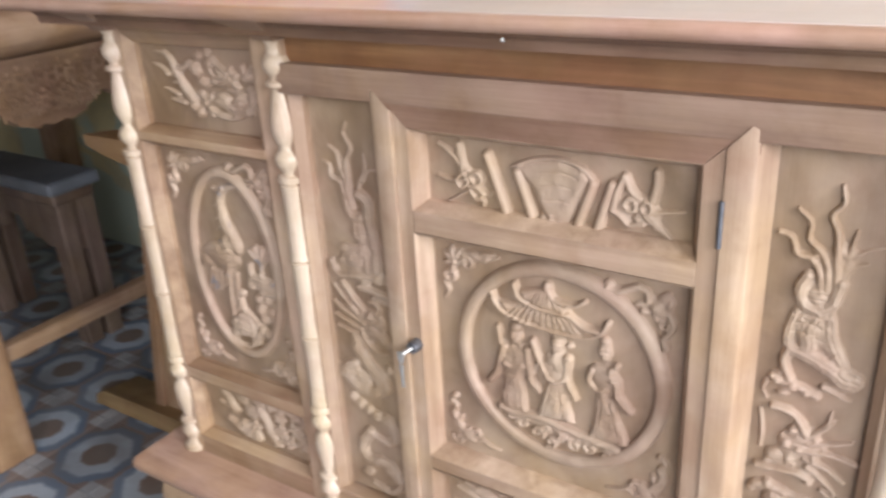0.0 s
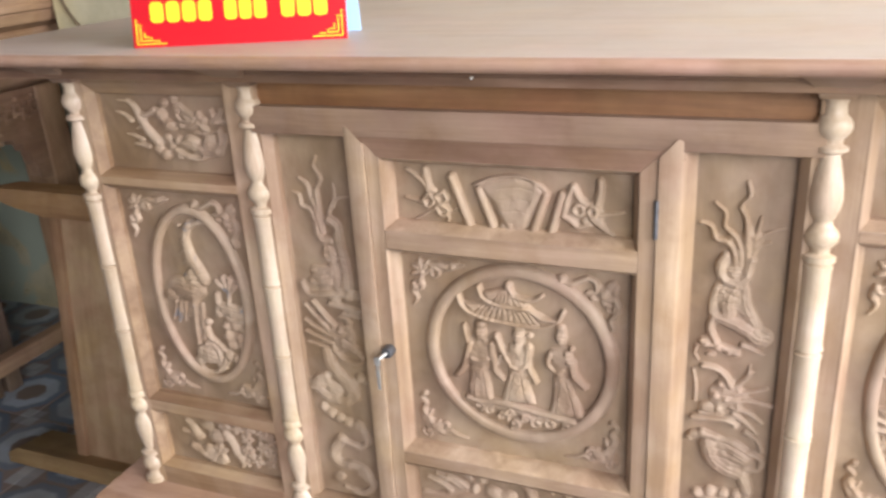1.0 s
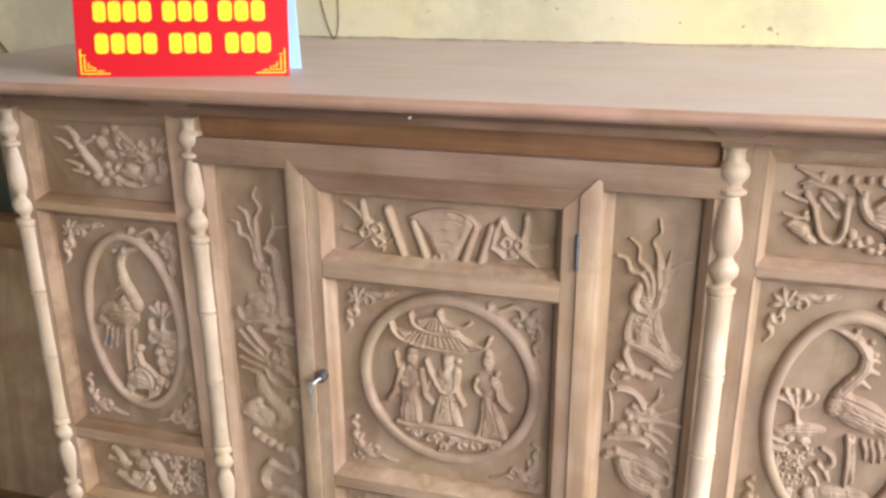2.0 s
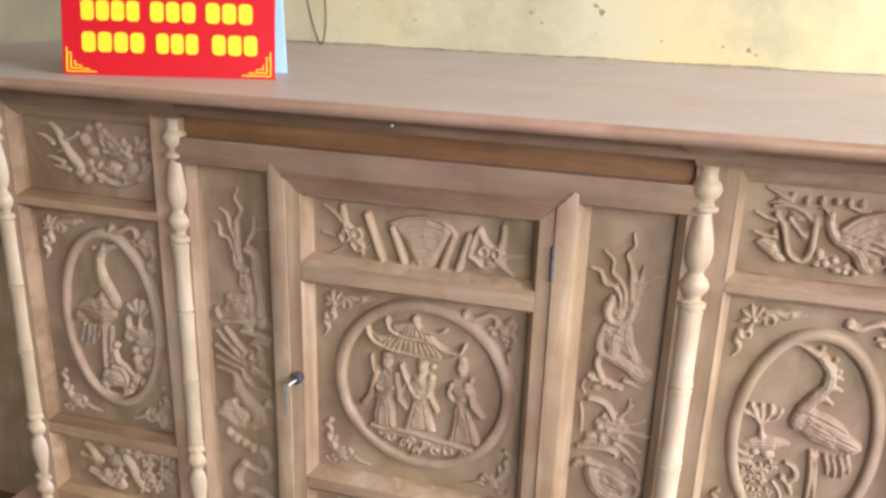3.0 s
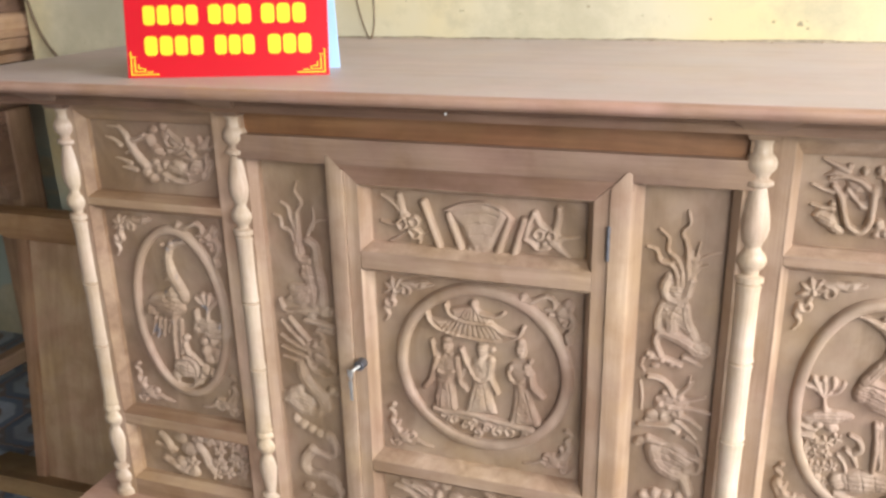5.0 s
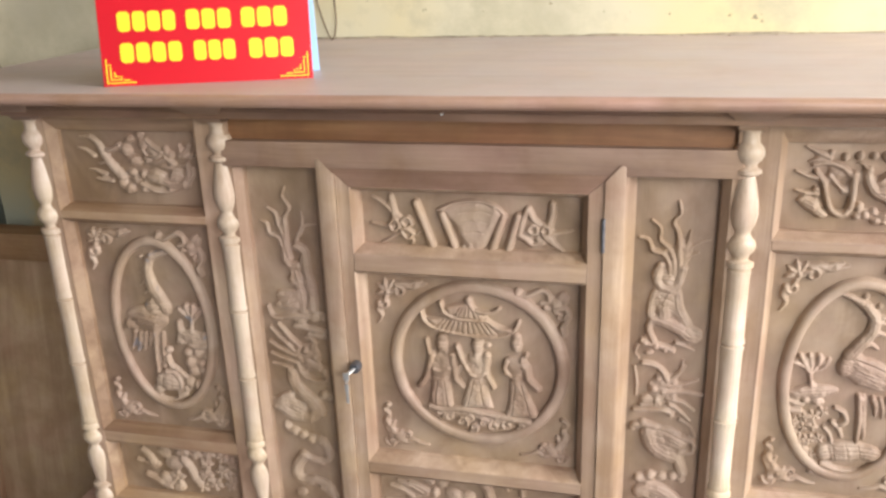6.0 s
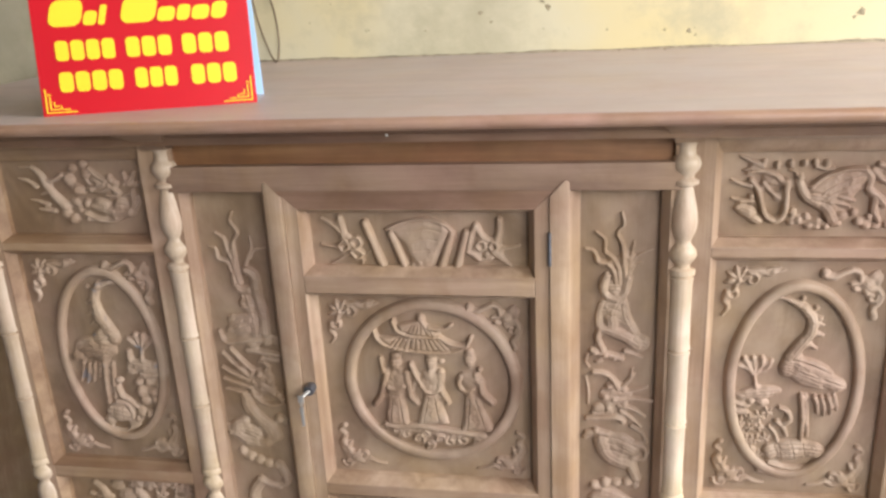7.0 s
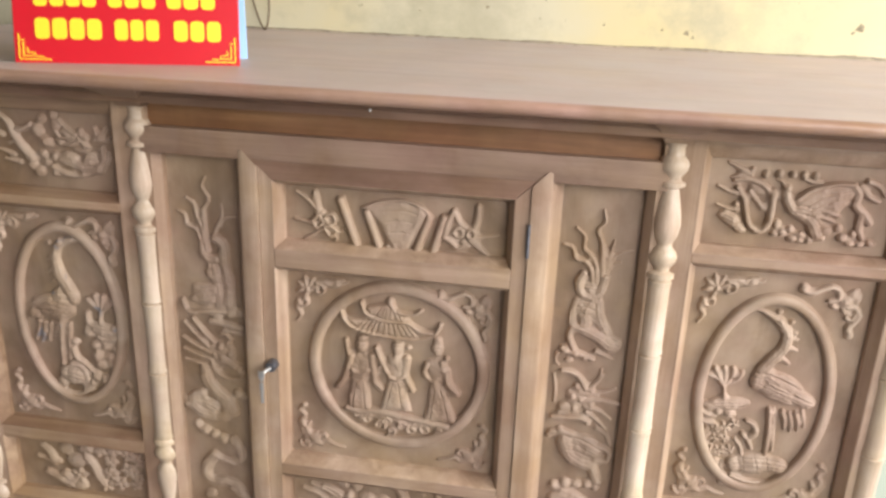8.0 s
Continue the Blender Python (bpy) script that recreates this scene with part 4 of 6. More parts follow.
foliage = [
    ST(2.9, 4.4, 8, (34.1, 44.1), (45.8, 32.6), (60, 23)), ST(2.9, 3.9, 8, (28.5, 27.1), (36.3, 15.6), (56.9, 17.4)), ST(3, 3.9, 8, (34.3, 6), (50.5, 5.9), (66.2, 13.5)),
    ST(2.9, 3.9, 7, (59.6, 21.1), (71.5, 9.7), (80.4, 3.9)), BL(42.6, 27, 8.8, 6.8, 0, 7), BL(33.1, 9.9, 8.9, 6.9, 0, 8), BL(68.8, 26.8, 5.8, 7.8, 20, 7),
    BL(77.3, 19.1, 5.8, 5.8, 0, 7), ST(2.3, 3.1, 7, (92.6, 15.2), (96.7, 26.6), (94.6, 36)), ST(2.3, 3.1, 7, (95.3, 19), (106.7, 26.5), (112.4, 35.8)),
    ST(2.3, 3.1, 6.5, (98.6, 15.2), (110.5, 15.1), (117.2, 18.9))]
foliage += [
    ST(2.9, 2.9, 6, (59.1, -1.8), (78.9, -3.8), (100.1, 1.9))]
deer = [
    ST(7.9, 11.9, 9.5, (33.3, -19.1), (50.8, -23), (74.1, -28.8), (94.3, -28.9)), BL(50, -17.2, 17.9, 9.9, -25, 9.5), BL(83, -19.2, 14.8, 18.8, 0, 10),
    ST(3.9, 3.4, 8, (96.3, -28.9), (105.2, -13.4), (104.8, 5.7)), ST(4.5, 3.5, 8, (16.1, -32.7), (36.7, -42.5), (65, -44.5), (99.6, -32.7)), BL(21.8, -15.2, 8, 8, -20, 8.5),
    ST(3.9, 2.9, 7, (105.1, -25), (113.2, -13.5), (113, -3.9)), BL(20.6, -40.6, 10.1, 6, -10, 8)]
pan = PANELS["w", 1.072]
tagged(pan, "sunk panel carved with pine sprays and a deer")
relief("pine_relief", pine, (-0.577, 1.140), pan, "carved pine bough and blossoms")
relief("foliage_relief", foliage, (-0.577, 1.140), pan, "carved leafy twigs")
relief("deer_relief", deer, (-0.577, 1.140), pan, "carved resting deer")

# lower side panels
blossoms = [
    ST(5.7, 8.5, 8, (-76.4, 36.3), (-62.3, 21.6), (-55.9, 2.4)), ST(3.6, 5.7, 6, (-89.6, 12.1), (-69.9, 6.7), (-47, 4.7)), BL(-32, 34.4, 13.9, 11.1, 0, 7.5),
    BL(8, 39.4, 12.3, 9.6, 0, 7), BL(-11.9, 11.2, 19.5, 13.9, 10, 8.5), ST(8.3, 6.9, 8.5, (9, 21.7), (21.4, 6.9), (30.2, -16.6), (39.9, -32.2)),
    BL(35.8, 38.8, 10.9, 8.2, 0, 6.5), BL(63.7, 43.3, 12.1, 10.7, 0, 7.5), BL(90, 35, 10.7, 10.7, 0, 7.5), BL(55.8, 18.5, 10.9, 9.5, 0, 8),
    ST(7.2, 8.6, 8, (-73.2, -20.5), (-51.1, -30.5), (-29.1, -40.5)), BL(-35.5, -21.1, 12.8, 9.9, -20, 7.5)]
blossoms += [
    BL(-9.6, -19.4, 11.2, 12.7, 20, 8), BL(-9, -40.3, 14.1, 11.3, 0, 8.5), BL(-28.8, -37.8, 11.4, 10, 0, 8), BL(53.3, -7.8, 12.3, 11, 0, 8), BL(42.5, -34.1, 11.1, 9.7, 0, 8),
    BL(70.9, -26.3, 12.3, 9.6, 0, 8), BL(87.3, 3.9, 12.1, 10.8, 0, 8), BL(105.4, -6.6, 10.8, 10.8, 0, 7.5), BL(110.7, 25.3, 9.3, 10.6, 0, 7),
    ST(4, 4, 6.5, (80.4, 47.6), (92.1, 58.1), (104.9, 51.4)), BL(101.1, -25.7, 9.5, 6.8, 0, 7)]
blossoms = leafy(blossoms)
for side, sx in (("w", -1), ("e", 1)):
    pan = PANELS[side, 0.486]
    tagged(pan, "sunk panel carved with blossoms and scrolls")
    relief("blossom_relief", blossoms, (sx * 0.577, 0.540), pan, "carved bed of blossoms", (-sx, 1))

# the dragons on the long panels
west_flames = [
    ST(1.9, 5.3, 7, (10.4, 310), (5.6, 293.9), (15, 275.3), (6.2, 257.8), (6.3, 233.7), (5.4, 209.3), (8.9, 187.7)),
    ST(2, 4.9, 7, (-23, 274.1), (-9.5, 265), (-5.9, 245.9), (0.8, 228.7), (4.2, 207.3)),
    ST(2, 4.9, 7, (-37.8, 250.6), (-26.5, 246.2), (-23.6, 229.7), (-8.6, 223.5), (1.6, 201.3)), ST(1.5, 3.9, 4, (34.5, 268.3), (35.3, 249.2), (24.8, 224.7), (20.7, 205)),
    ST(1, 2.9, 3, (60.2, 248.1), (40.6, 244.6), (31.2, 229.8))]
west_tail = [
    ST(6, 8, 8.5, (0.6, 201.2), (1.5, 183.4), (11.4, 174.9), (22.2, 174.4)), ST(8, 9, 9, (23.2, 210), (34.9, 200.7), (35.9, 182.9), (37.5, 161.1), (42.3, 131), (41.9, 98.2)),
    ST(8.1, 8.1, 6, (16.6, 168.1), (22, 145.2), (25.2, 119.9), (26.3, 93.2)), BL(0, 110.4, 24.6, 18.5, 20, 6), BL(-14.7, 122, 9.2, 7.2, 30, 6.5),
    BL(9.5, 149.7, 9.1, 10.1, 0, 5), BL(-21.2, 102, 8.3, 6.2, 0, 6), ST(4.2, 5.2, 8.5, (-40, 97.8), (-35.7, 83.4), (-24.2, 76.7), (4.9, 81.6), (35.3, 83.3)),
    BL(44.3, 82.8, 12.3, 9.2, 0, 9), BL(58.3, 82.6, 7.2, 7.2, 0, 7)]
west_tail += [
    BL(18.4, 76.1, 9.3, 6.2, 0, 7), ST(5.2, 4.2, 7, (6.8, 62.8), (32.9, 60.1), (60.7, 55.5)), ST(3.1, 3.1, 5, (28.5, 47.2), (43.6, 46), (58.6, 44.9)),
    CUT(1, 1.5, (38.5, 151.1), (49.7, 145.6)), CUT(1, 1.5, (39.2, 139), (50.5, 133.5)), CUT(1, 1.5, (39.7, 124.8), (51, 119.3)), CUT(1, 1.5, (22.5, 150.3), (32.1, 146.7)),
    CUT(1, 1.5, (22.7, 134.1), (32.3, 130.5))]
west_head = [
    ST(3.4, 4.7, 8.5, (-24.6, 65.1), (-7.4, 44.9), (10.9, 25.8)), ST(3.4, 4.8, 8.5, (-39.8, 57.8), (-21.6, 37.6), (-0.3, 17.5)),
    ST(2.8, 4.8, 8, (-44.3, 29.7), (-21.1, 16.1), (4.6, 5.9)), ST(2.6, 4.5, 8, (-43.9, 8), (-18.9, -1.1), (5.3, -7.1)),
    ST(2.4, 4.3, 7, (-43.3, -12.7), (-14.5, -17.3), (8, -20)), BL(23, 3.9, 23.4, 25.5, -30, 7.5), BL(21.5, 19, 6.9, 6.9, 0, 12), BL(35.5, 26.3, 5.3, 5.3, 0, 10),
    BL(38.7, 7.2, 7.4, 6.3, 0, 11), BL(10.5, 3.1, 7.5, 7.5, 0, 10), ST(9.6, 7.5, 10.5, (26.2, -4.5), (45.5, -16.2), (57.8, -27.3))]
west_head += [
    BL(54.4, -19.9, 8.5, 7.5, -30, 11.5), ST(5.4, 3.8, 8, (7.5, -24.5), (24.8, -37.5), (45.2, -40.4), (59.2, -33.8)), ST(3.1, 2.1, 7, (40.2, 32), (33, 41.1), (23, 42.6)),
    CUT(1, 2, (21.8, -26.7), (39.8, -32), (54.1, -33.1)), CUT(1, 1.6, (25.7, 10.6), (34.4, 15.5))]
west_coil = [
    ST(10.9, 13.1, 9.5, (-8.1, -24.5), (-3.7, -50.8), (12.1, -69.7), (28.1, -86.4), (35.8, -103.9)),
    ST(12.3, 8.9, 9, (34.7, -104), (16.7, -115.8), (-9.7, -114.7), (-31.9, -103.9), (-33.9, -84.7), (-18, -75.5)), BL(-7, -99.5, 18.9, 14.4, -20, 6.5),
    BL(-50.9, -92.9, 6.7, 11.2, 0, 5), BL(47.6, -67.9, 9.8, 8.7, 0, 8.5), BL(58.5, -73.8, 6.5, 5.4, 0, 7), BL(-16.6, -147.7, 11.3, 9, 10, 8.5), BL(-0.1, -154.4, 10.2, 9, 10, 9),
    BL(16.2, -161.1, 11.3, 9, 10, 9), BL(33.2, -161.8, 10.1, 9, 0, 8.5), BL(-28.2, -137.1, 6.8, 9, 30, 7)]
west_coil += [
    ST(9.1, 5.7, 8, (37.2, -163.8), (45.9, -184.1), (45.5, -199.5), (28.7, -207.2)), ST(5.7, 5.7, 7, (-4.6, -196.1), (14, -203.9), (32.9, -207.9)),
    ST(10.5, 10.5, 9, (-2.7, -198.3), (-16.8, -219), (-19.3, -241), (-6.1, -250.6), (16, -248.3)), ST(9.3, 8.1, 8.5, (16, -248.3), (34, -252.5), (41.7, -262.6)),
    BL(43.8, -263.6, 8.1, 8.1, 0, 8)]
east_flames = [
    ST(1.9, 5.1, 7.5, (-2.9, 308.2), (0.4, 291.1), (-8.6, 276), (-1.2, 258.7), (0.9, 234), (4.1, 203.5)),
    ST(1.9, 5.1, 7.5, (-40.5, 278.5), (-27.7, 266.6), (-26.8, 247.2), (-14.9, 236.9), (-6.7, 220.2), (-3.8, 195.9)),
    ST(2.8, 5.2, 7.5, (-55.9, 250.6), (-43.3, 246.6), (-36.9, 230.7), (-22.6, 226.8), (-12.9, 212.7), (-9.4, 190.1)),
    ST(1.7, 4.3, 5, (15.6, 262.8), (12.6, 243.3), (10, 216.4), (8.1, 189.1)), ST(0.8, 2.5, 3.5, (45.4, 249.9), (28, 244.8), (14.7, 234.5)),
    ST(1.7, 3, 4, (28.8, 229.7), (18.5, 225.7), (12.3, 218.3))]
east_tail = [
    ST(6.1, 7, 9.5, (-23.5, 207.7), (-29.5, 192.9), (-24.6, 176.5), (-9.2, 169.9)), ST(7.8, 7, 9.5, (-9.3, 171.7), (2.7, 181.5), (8.2, 203.7)),
    BL(-10.9, 188.2, 12.2, 13.1, 0, 8.5), BL(-17.6, 150.8, 19.5, 23, 0, 7), ST(8.9, 10.6, 9, (-6.6, 168.2), (-15.8, 149), (-14.8, 126.5)),
    ST(5.4, 6.2, 7.5, (-29.9, 163.3), (-34.2, 144.3), (-34.3, 125.4)), ST(8, 9.7, 7, (1.2, 161.1), (4.9, 138), (18, 113.2)),
    ST(8.1, 11.7, 10.5, (-29.8, 119.9), (-12.6, 115.2), (10, 105.1), (24.1, 94.4)), BL(30.8, 94.8, 12.5, 14.3, -20, 7),
    ST(4.5, 5.4, 9, (-31.6, 121.7), (-36.9, 104.2), (-29.2, 83.4))]
east_tail += [
    ST(4.6, 5.5, 8.5, (-45.5, 82.3), (-31.5, 76.4), (-14.1, 73.6), (0.8, 67.8)), BL(-40.2, 79.7, 7.3, 6.4, 0, 9.5), BL(-24.5, 74.9, 7.3, 5.5, 0, 10),
    BL(-9.6, 70, 7.3, 5.5, 0, 9.5), BL(-34.3, 61.5, 7.4, 4.6, 0, 6), ST(4.5, 1.8, 7, (6.1, 81.7), (20, 75.8), (32.2, 69.8)),
    ST(2.8, 1.9, 5, (-52.1, 72.1), (-55.1, 60.1), (-49.6, 50.6)), CUT(1, 1.5, (-23, 159.9), (-14.4, 154.7)), CUT(1, 1.5, (-24.2, 146.7), (-15.5, 141.6)),
    CUT(1, 1.5, (-12.7, 154.8), (-4.1, 149.7)), CUT(1, 1.5, (-10.3, 140), (0, 134.9)), CUT(1, 1.5, (4.2, 118.1), (12.3, 124.2))]
east_tail += [
    CUT(1, 1.5, (16.7, 105.5), (24.8, 111.7))]
east_head = [
    ST(3.7, 5.1, 9.5, (-42.3, 43.2), (-27.5, 42.2), (-14.9, 34.1), (-3.8, 18)), ST(2.1, 2.5, 5, (-55.1, 34.3), (-50.8, 10.5), (-50.8, -14)), BL(-10.8, -0.7, 22.5, 22.5, 0, 7),
    BL(-23.1, 0.4, 6.6, 5.6, 0, 12), BL(-17.8, 18.9, 5.6, 4.7, 0, 10), BL(-8.8, -4.6, 6.6, 5.6, 0, 11), BL(-32.8, -20.8, 12.4, 8.6, 0, 10), BL(-18.7, -19.7, 7.6, 7.6, 0, 9),
    ST(4.8, 4.3, 9.5, (-51.7, -40.9), (-32.1, -38.3), (-9.2, -36.4), (4.3, -41.4)), BL(5.3, -44.5, 5.7, 5.7, 0, 9),
    ST(2.9, 2.4, 7, (-43.1, -29.8), (-28.9, -30.8), (-13.1, -27.4))]
east_head += [
    ST(4.2, 1.5, 8, (-3.6, 14), (12.3, 27.1), (21.8, 41.7)), ST(4.2, 1.5, 8, (-0.6, 6.1), (20, 11.7), (42, 19.4)), ST(4.2, 1.5, 9, (-3.6, -4.2), (22.4, -2.2), (52.1, -6.9)),
    ST(3.9, 1.5, 8, (-3, -16.4), (19.9, -20.7), (39.9, -35.4)), ST(4, 1.5, 7.5, (0.9, -26.3), (17.3, -37.3), (34, -54.4)),
    ST(3.3, 1.4, 6, (2.3, 18.4), (15.3, 35.3), (17.9, 51.3)), CUT(1, 2, (-44.8, -34.1), (-26.1, -33.6), (-9.3, -32.3)), CUT(1, 1.6, (-28.7, 8.1), (-16.4, 9))]
east_coil = [
    ST(5.8, 5.8, 8.5, (-50.7, -68), (-34.7, -65.6), (-18.4, -69.4)), BL(-54.2, -73.6, 5.8, 6.8, 0, 8), BL(-38.3, -62.8, 6.8, 5.8, 0, 9.5), BL(0.5, -93.1, 31, 25.2, -20, 8),
    ST(13.7, 8.8, 11, (-28.6, -83), (-20.5, -105.7), (-1.8, -118.9), (18.3, -126.7), (28.5, -150.5)), BL(13, -91.9, 21.3, 13.5, -25, 10),
    ST(4.8, 4.4, 7, (25.2, -86.6), (41.5, -93.5), (40.7, -110.6), (26.6, -114.1)), ST(3.8, 2.9, 5, (19, -53.7), (34.6, -64.8), (42.7, -82.9)), BL(-38.1, -168.3, 9.1, 8, 0, 8.5),
    BL(-21.8, -162.2, 9, 9, 0, 10), BL(-3.5, -161.5, 9, 8, 0, 9.5)]
east_coil += [
    BL(12.7, -159.8, 7.9, 7.9, 0, 9), BL(27.4, -163.8, 6.9, 6.9, 0, 8), ST(12.1, 13.1, 9.5, (-37.1, -194.9), (-17.1, -186.1), (1.6, -193), (22.6, -210.8)),
    BL(-5.3, -204.9, 22.3, 16.2, -30, 7)]
west_coil += [ST(8, 5, 8, (30, -262), (52, -282), (30, -305), (-5, -300)), BL(-15, -280, 12, 9, 20, 7)]
east_coil += [ST(12, 8, 9, (25, -262), (30, -285), (0, -305)), BL(-20, -285, 12, 9, 0, 8)]
for sx, sets in ((-1, (("dragon_flame_relief", west_flames), ("dragon_tail_relief", west_tail), ("dragon_head_relief", west_head), ("dragon_body_relief", west_coil))),
                 (1, (("dragon_flame_relief", east_flames), ("dragon_tail_relief", east_tail), ("dragon_head_relief", east_head), ("dragon_body_relief", east_coil)))):
    pan = PANELS["long", sx]
    tagged(pan, "long sunk panel carved with a coiling dragon")
    for nm, prims in sets:
        relief(nm, prims, (sx * 0.3155, 0.80), pan)

# the door: books and scrolls above, the roof scene in its round band, leaves below
scrolls = [
    ST(7, 7, 10, (-83.9, 25.3), (-59.4, -44.5)), ST(6.9, 6.9, 10, (-42.4, 8.3), (-23.8, -44)), ST(7.3, 7.3, 9.5, (54.2, 6.7), (36.4, -44.5)),
    ST(6.8, 6.8, 10, (76.9, 9.3), (61.2, -46.3))]
vessel = [
    FD(7, 10, (-48.3, 16.3), (-21.9, 27.1), (11, 32.5), (40.6, 24.4), (54.3, 12.2), (24.7, -46.8), (-5, -48), (-24.2, -8.6)),
    ST(2.7, 2.7, 7.5, (-50.1, 15.3), (-21.9, 27.1), (11, 31.6), (40.6, 24.4), (56.1, 10.4)), CUT(1, 1.4, (-16.3, 11.8), (13.2, 16.3), (36.8, 11.6)),
    CUT(1, 1.4, (-13.3, -4.6), (12.7, -0.1), (31.2, -3.1)), CUT(1, 1.4, (-6.7, -21), (11.2, -18.5), (25.4, -19.8)), BL(-9.4, -45.4, 6.5, 5.5, 0, 8),
    BL(1.6, -39.3, 6.4, 5.5, 0, 9), BL(12.2, -46.4, 7.3, 5.5, 0, 8), ST(2.8, 2.8, 8, (-11.4, -51.1), (1.4, -45.9), (15.6, -51.9))]
ribbons = [
    ST(2.3, 4.2, 7.5, (-154.7, 32.5), (-138.8, 23.8), (-125, 10.3)), ST(4.6, 6.5, 8, (-125.2, 34.2), (-121.9, 16), (-119.3, -0.7)),
    ST(3, 3.7, 7, (-157, -10.3), (-141.5, -13.5), (-123.1, -16.7)), ST(2.3, 3.4, 5, (-143.6, -43), (-128.1, -34.8), (-110.6, -22.8)),
    ST(3.4, 3.4, 9.5, (-128.2, -10.3), (-118.5, -2.5), (-112.8, -13.5), (-122.5, -21.4), (-128.4, -12.2)),
    ST(3.1, 3.1, 9, (-109.4, -4.1), (-98.1, 1), (-92.3, -9.1), (-101.8, -15), (-109.5, -5.9)),
    ST(3.4, 3.4, 9, (-110.3, -19.1), (-99.3, -18.7), (-90.5, -25.9), (-100.2, -33.8), (-109.7, -22.8)), BL(-110, -13.4, 7.4, 6.5, 0, 7)]
ribbons += [
    ST(2.8, 1.9, 7, (-92.1, -22.2), (-85.1, -27.5), (-79.3, -21.7)), ST(2.8, 1.9, 6.5, (-97.2, -29.9), (-91.1, -37.2), (-93.3, -43)), BL(-114.5, 2.3, 5.6, 4.6, 0, 7)]
butterfly = [
    ST(3.9, 3.9, 10, (92.4, -11.1), (97.6, -3.6), (105.4, -6.1), (106.2, -14.2), (98.4, -17.2), (92.4, -11.1)),
    ST(3.5, 3.5, 10, (112.3, -11.3), (117.5, -4.8), (124.4, -8.1), (123.5, -15.4), (116.6, -17.5), (112.3, -11.3)), BL(108.8, -11.4, 19.5, 9.8, 0, 6),
    ST(5.7, 6.1, 8.5, (128.6, 30.5), (128.6, 14.5), (125.2, -1.8)), ST(5.3, 5.3, 9, (78.3, -19.8), (83.8, 2.3), (91.8, 21.4)),
    ST(5.3, 5.3, 8.5, (92.6, 21.4), (99.4, 6.4), (109.7, -2.3)), ST(7.1, 2.7, 9, (119.2, -20.1), (132.1, -32.4), (147.7, -46.5)),
    ST(4.4, 1.4, 7.5, (125.2, -16.3), (139, -14.9), (159.5, -11.4))]
butterfly += [
    ST(4.9, 4.5, 8.5, (76.6, -19.8), (88.7, -26.7), (99.1, -35.5), (114.8, -31.3)), BL(107.9, -26, 7.1, 5.4, 0, 8)]
for roll in scrolls:
    relief("scroll_relief", [roll], (0, 1.0665), door, "carved rolled scroll", rough=0.0006)
for nm, prims, lab in (("vessel_relief", vessel, "carved open basket"), ("ribbon_relief", ribbons, "carved flower and ribbons"), ("butterfly_relief", butterfly, "carved butterfly ornament")):
    relief(nm, prims, (0, 1.0665), door, lab, rough=0.0006)

CX, CZ = 0.009, 0.815
ring_band("round_band", CX, CZ, 0.1485, 0.1485, 0.0190, door, 0.0110)


def c4(pts):
    return [((x - 580) * 0.000443, (433 - z) * 0.000475) for x, z in pts]


roof = [("p", c4([(385, 262), (460, 262), (530, 260), (620, 256), (690, 285), (715, 292), (640, 314), (520, 314), (430, 302)]), 0.0080, 0.006),
        S(c4([(372, 238), (385, 272), (430, 300), (540, 316), (650, 316), (712, 294), (736, 256)]), 0.0038, 0.0038, 0.0100), ("p", c4([(460, 215), (540, 195), (590, 230), (620, 258), (530, 257), (475, 242)]), 0.0090, 0.006),
        S(c4([(446, 200), (462, 236), (520, 258), (612, 259)]), 0.0036, 0.0036, 0.0105), S(c4([(552, 196), (575, 224), (630, 228), (664, 212)]), 0.0048, 0.0034, 0.0105), B(*c4([(550, 190)])[0], 0.0075, 0.0075, 0, 0.010),
        S(c4([(615, 258), (660, 285), (716, 290)]), 0.0040, 0.0034, 0.010)]
for j in range(12):
    x = 408 + 23 * j
    roof.append(("g", c4([(x * 0.66 + 182, 266), (x, 309)]), 0.0012, 0.0028))
for j in range(6):
    x = 490 + 20 * j
    roof.append(("g", c4([(x * 0.5 + 275, 212), (x, 252)]), 0.001, 0.0022))
relief("pavilion_roof_relief", roof, (CX, CZ), door, "carved tiled pavilion roof with upturned eaves")
robed_a = [
    BL(-59.8, 32.7, 10.9, 12.9, 0, 9.5), BL(-59.1, 47.1, 9.9, 6.9, 0, 9),
    FD(7.5, 12, (-75.8, 17.1), (-44.2, 19.3), (-38.6, -8.5), (-48.1, -29.3), (-42.6, -84.8), (-85.9, -88.4), (-79.5, -38), (-81.8, -6.3)),
    ST(6.1, 5.6, 9.5, (-77, 12.9), (-84, -11.8), (-89.9, -30.3), (-100.5, -46.1)), ST(7.1, 5.1, 9.5, (-42.4, 15.2), (-39.6, -9.6), (-36.5, -28.4), (-26.4, -41.5)),
    ST(4, 3.5, 8, (-85.2, 41.4), (-81.5, 18.8), (-75, -5.9)), ST(6.1, 6.1, 10, (-74.3, -11.1), (-62, -15.5), (-49.2, -9.3)), BL(-83.7, 33.2, 5, 8, 0, 6),
    CUT(1.2, 1.8, (-69.5, -33), (-75.7, -81)), CUT(1.2, 1.8, (-57.9, -32.1), (-54.1, -79.2))]
robed_a += [
    CUT(1, 1.6, (-76.9, -25), (-61.5, -27.1), (-47.8, -21.8))]
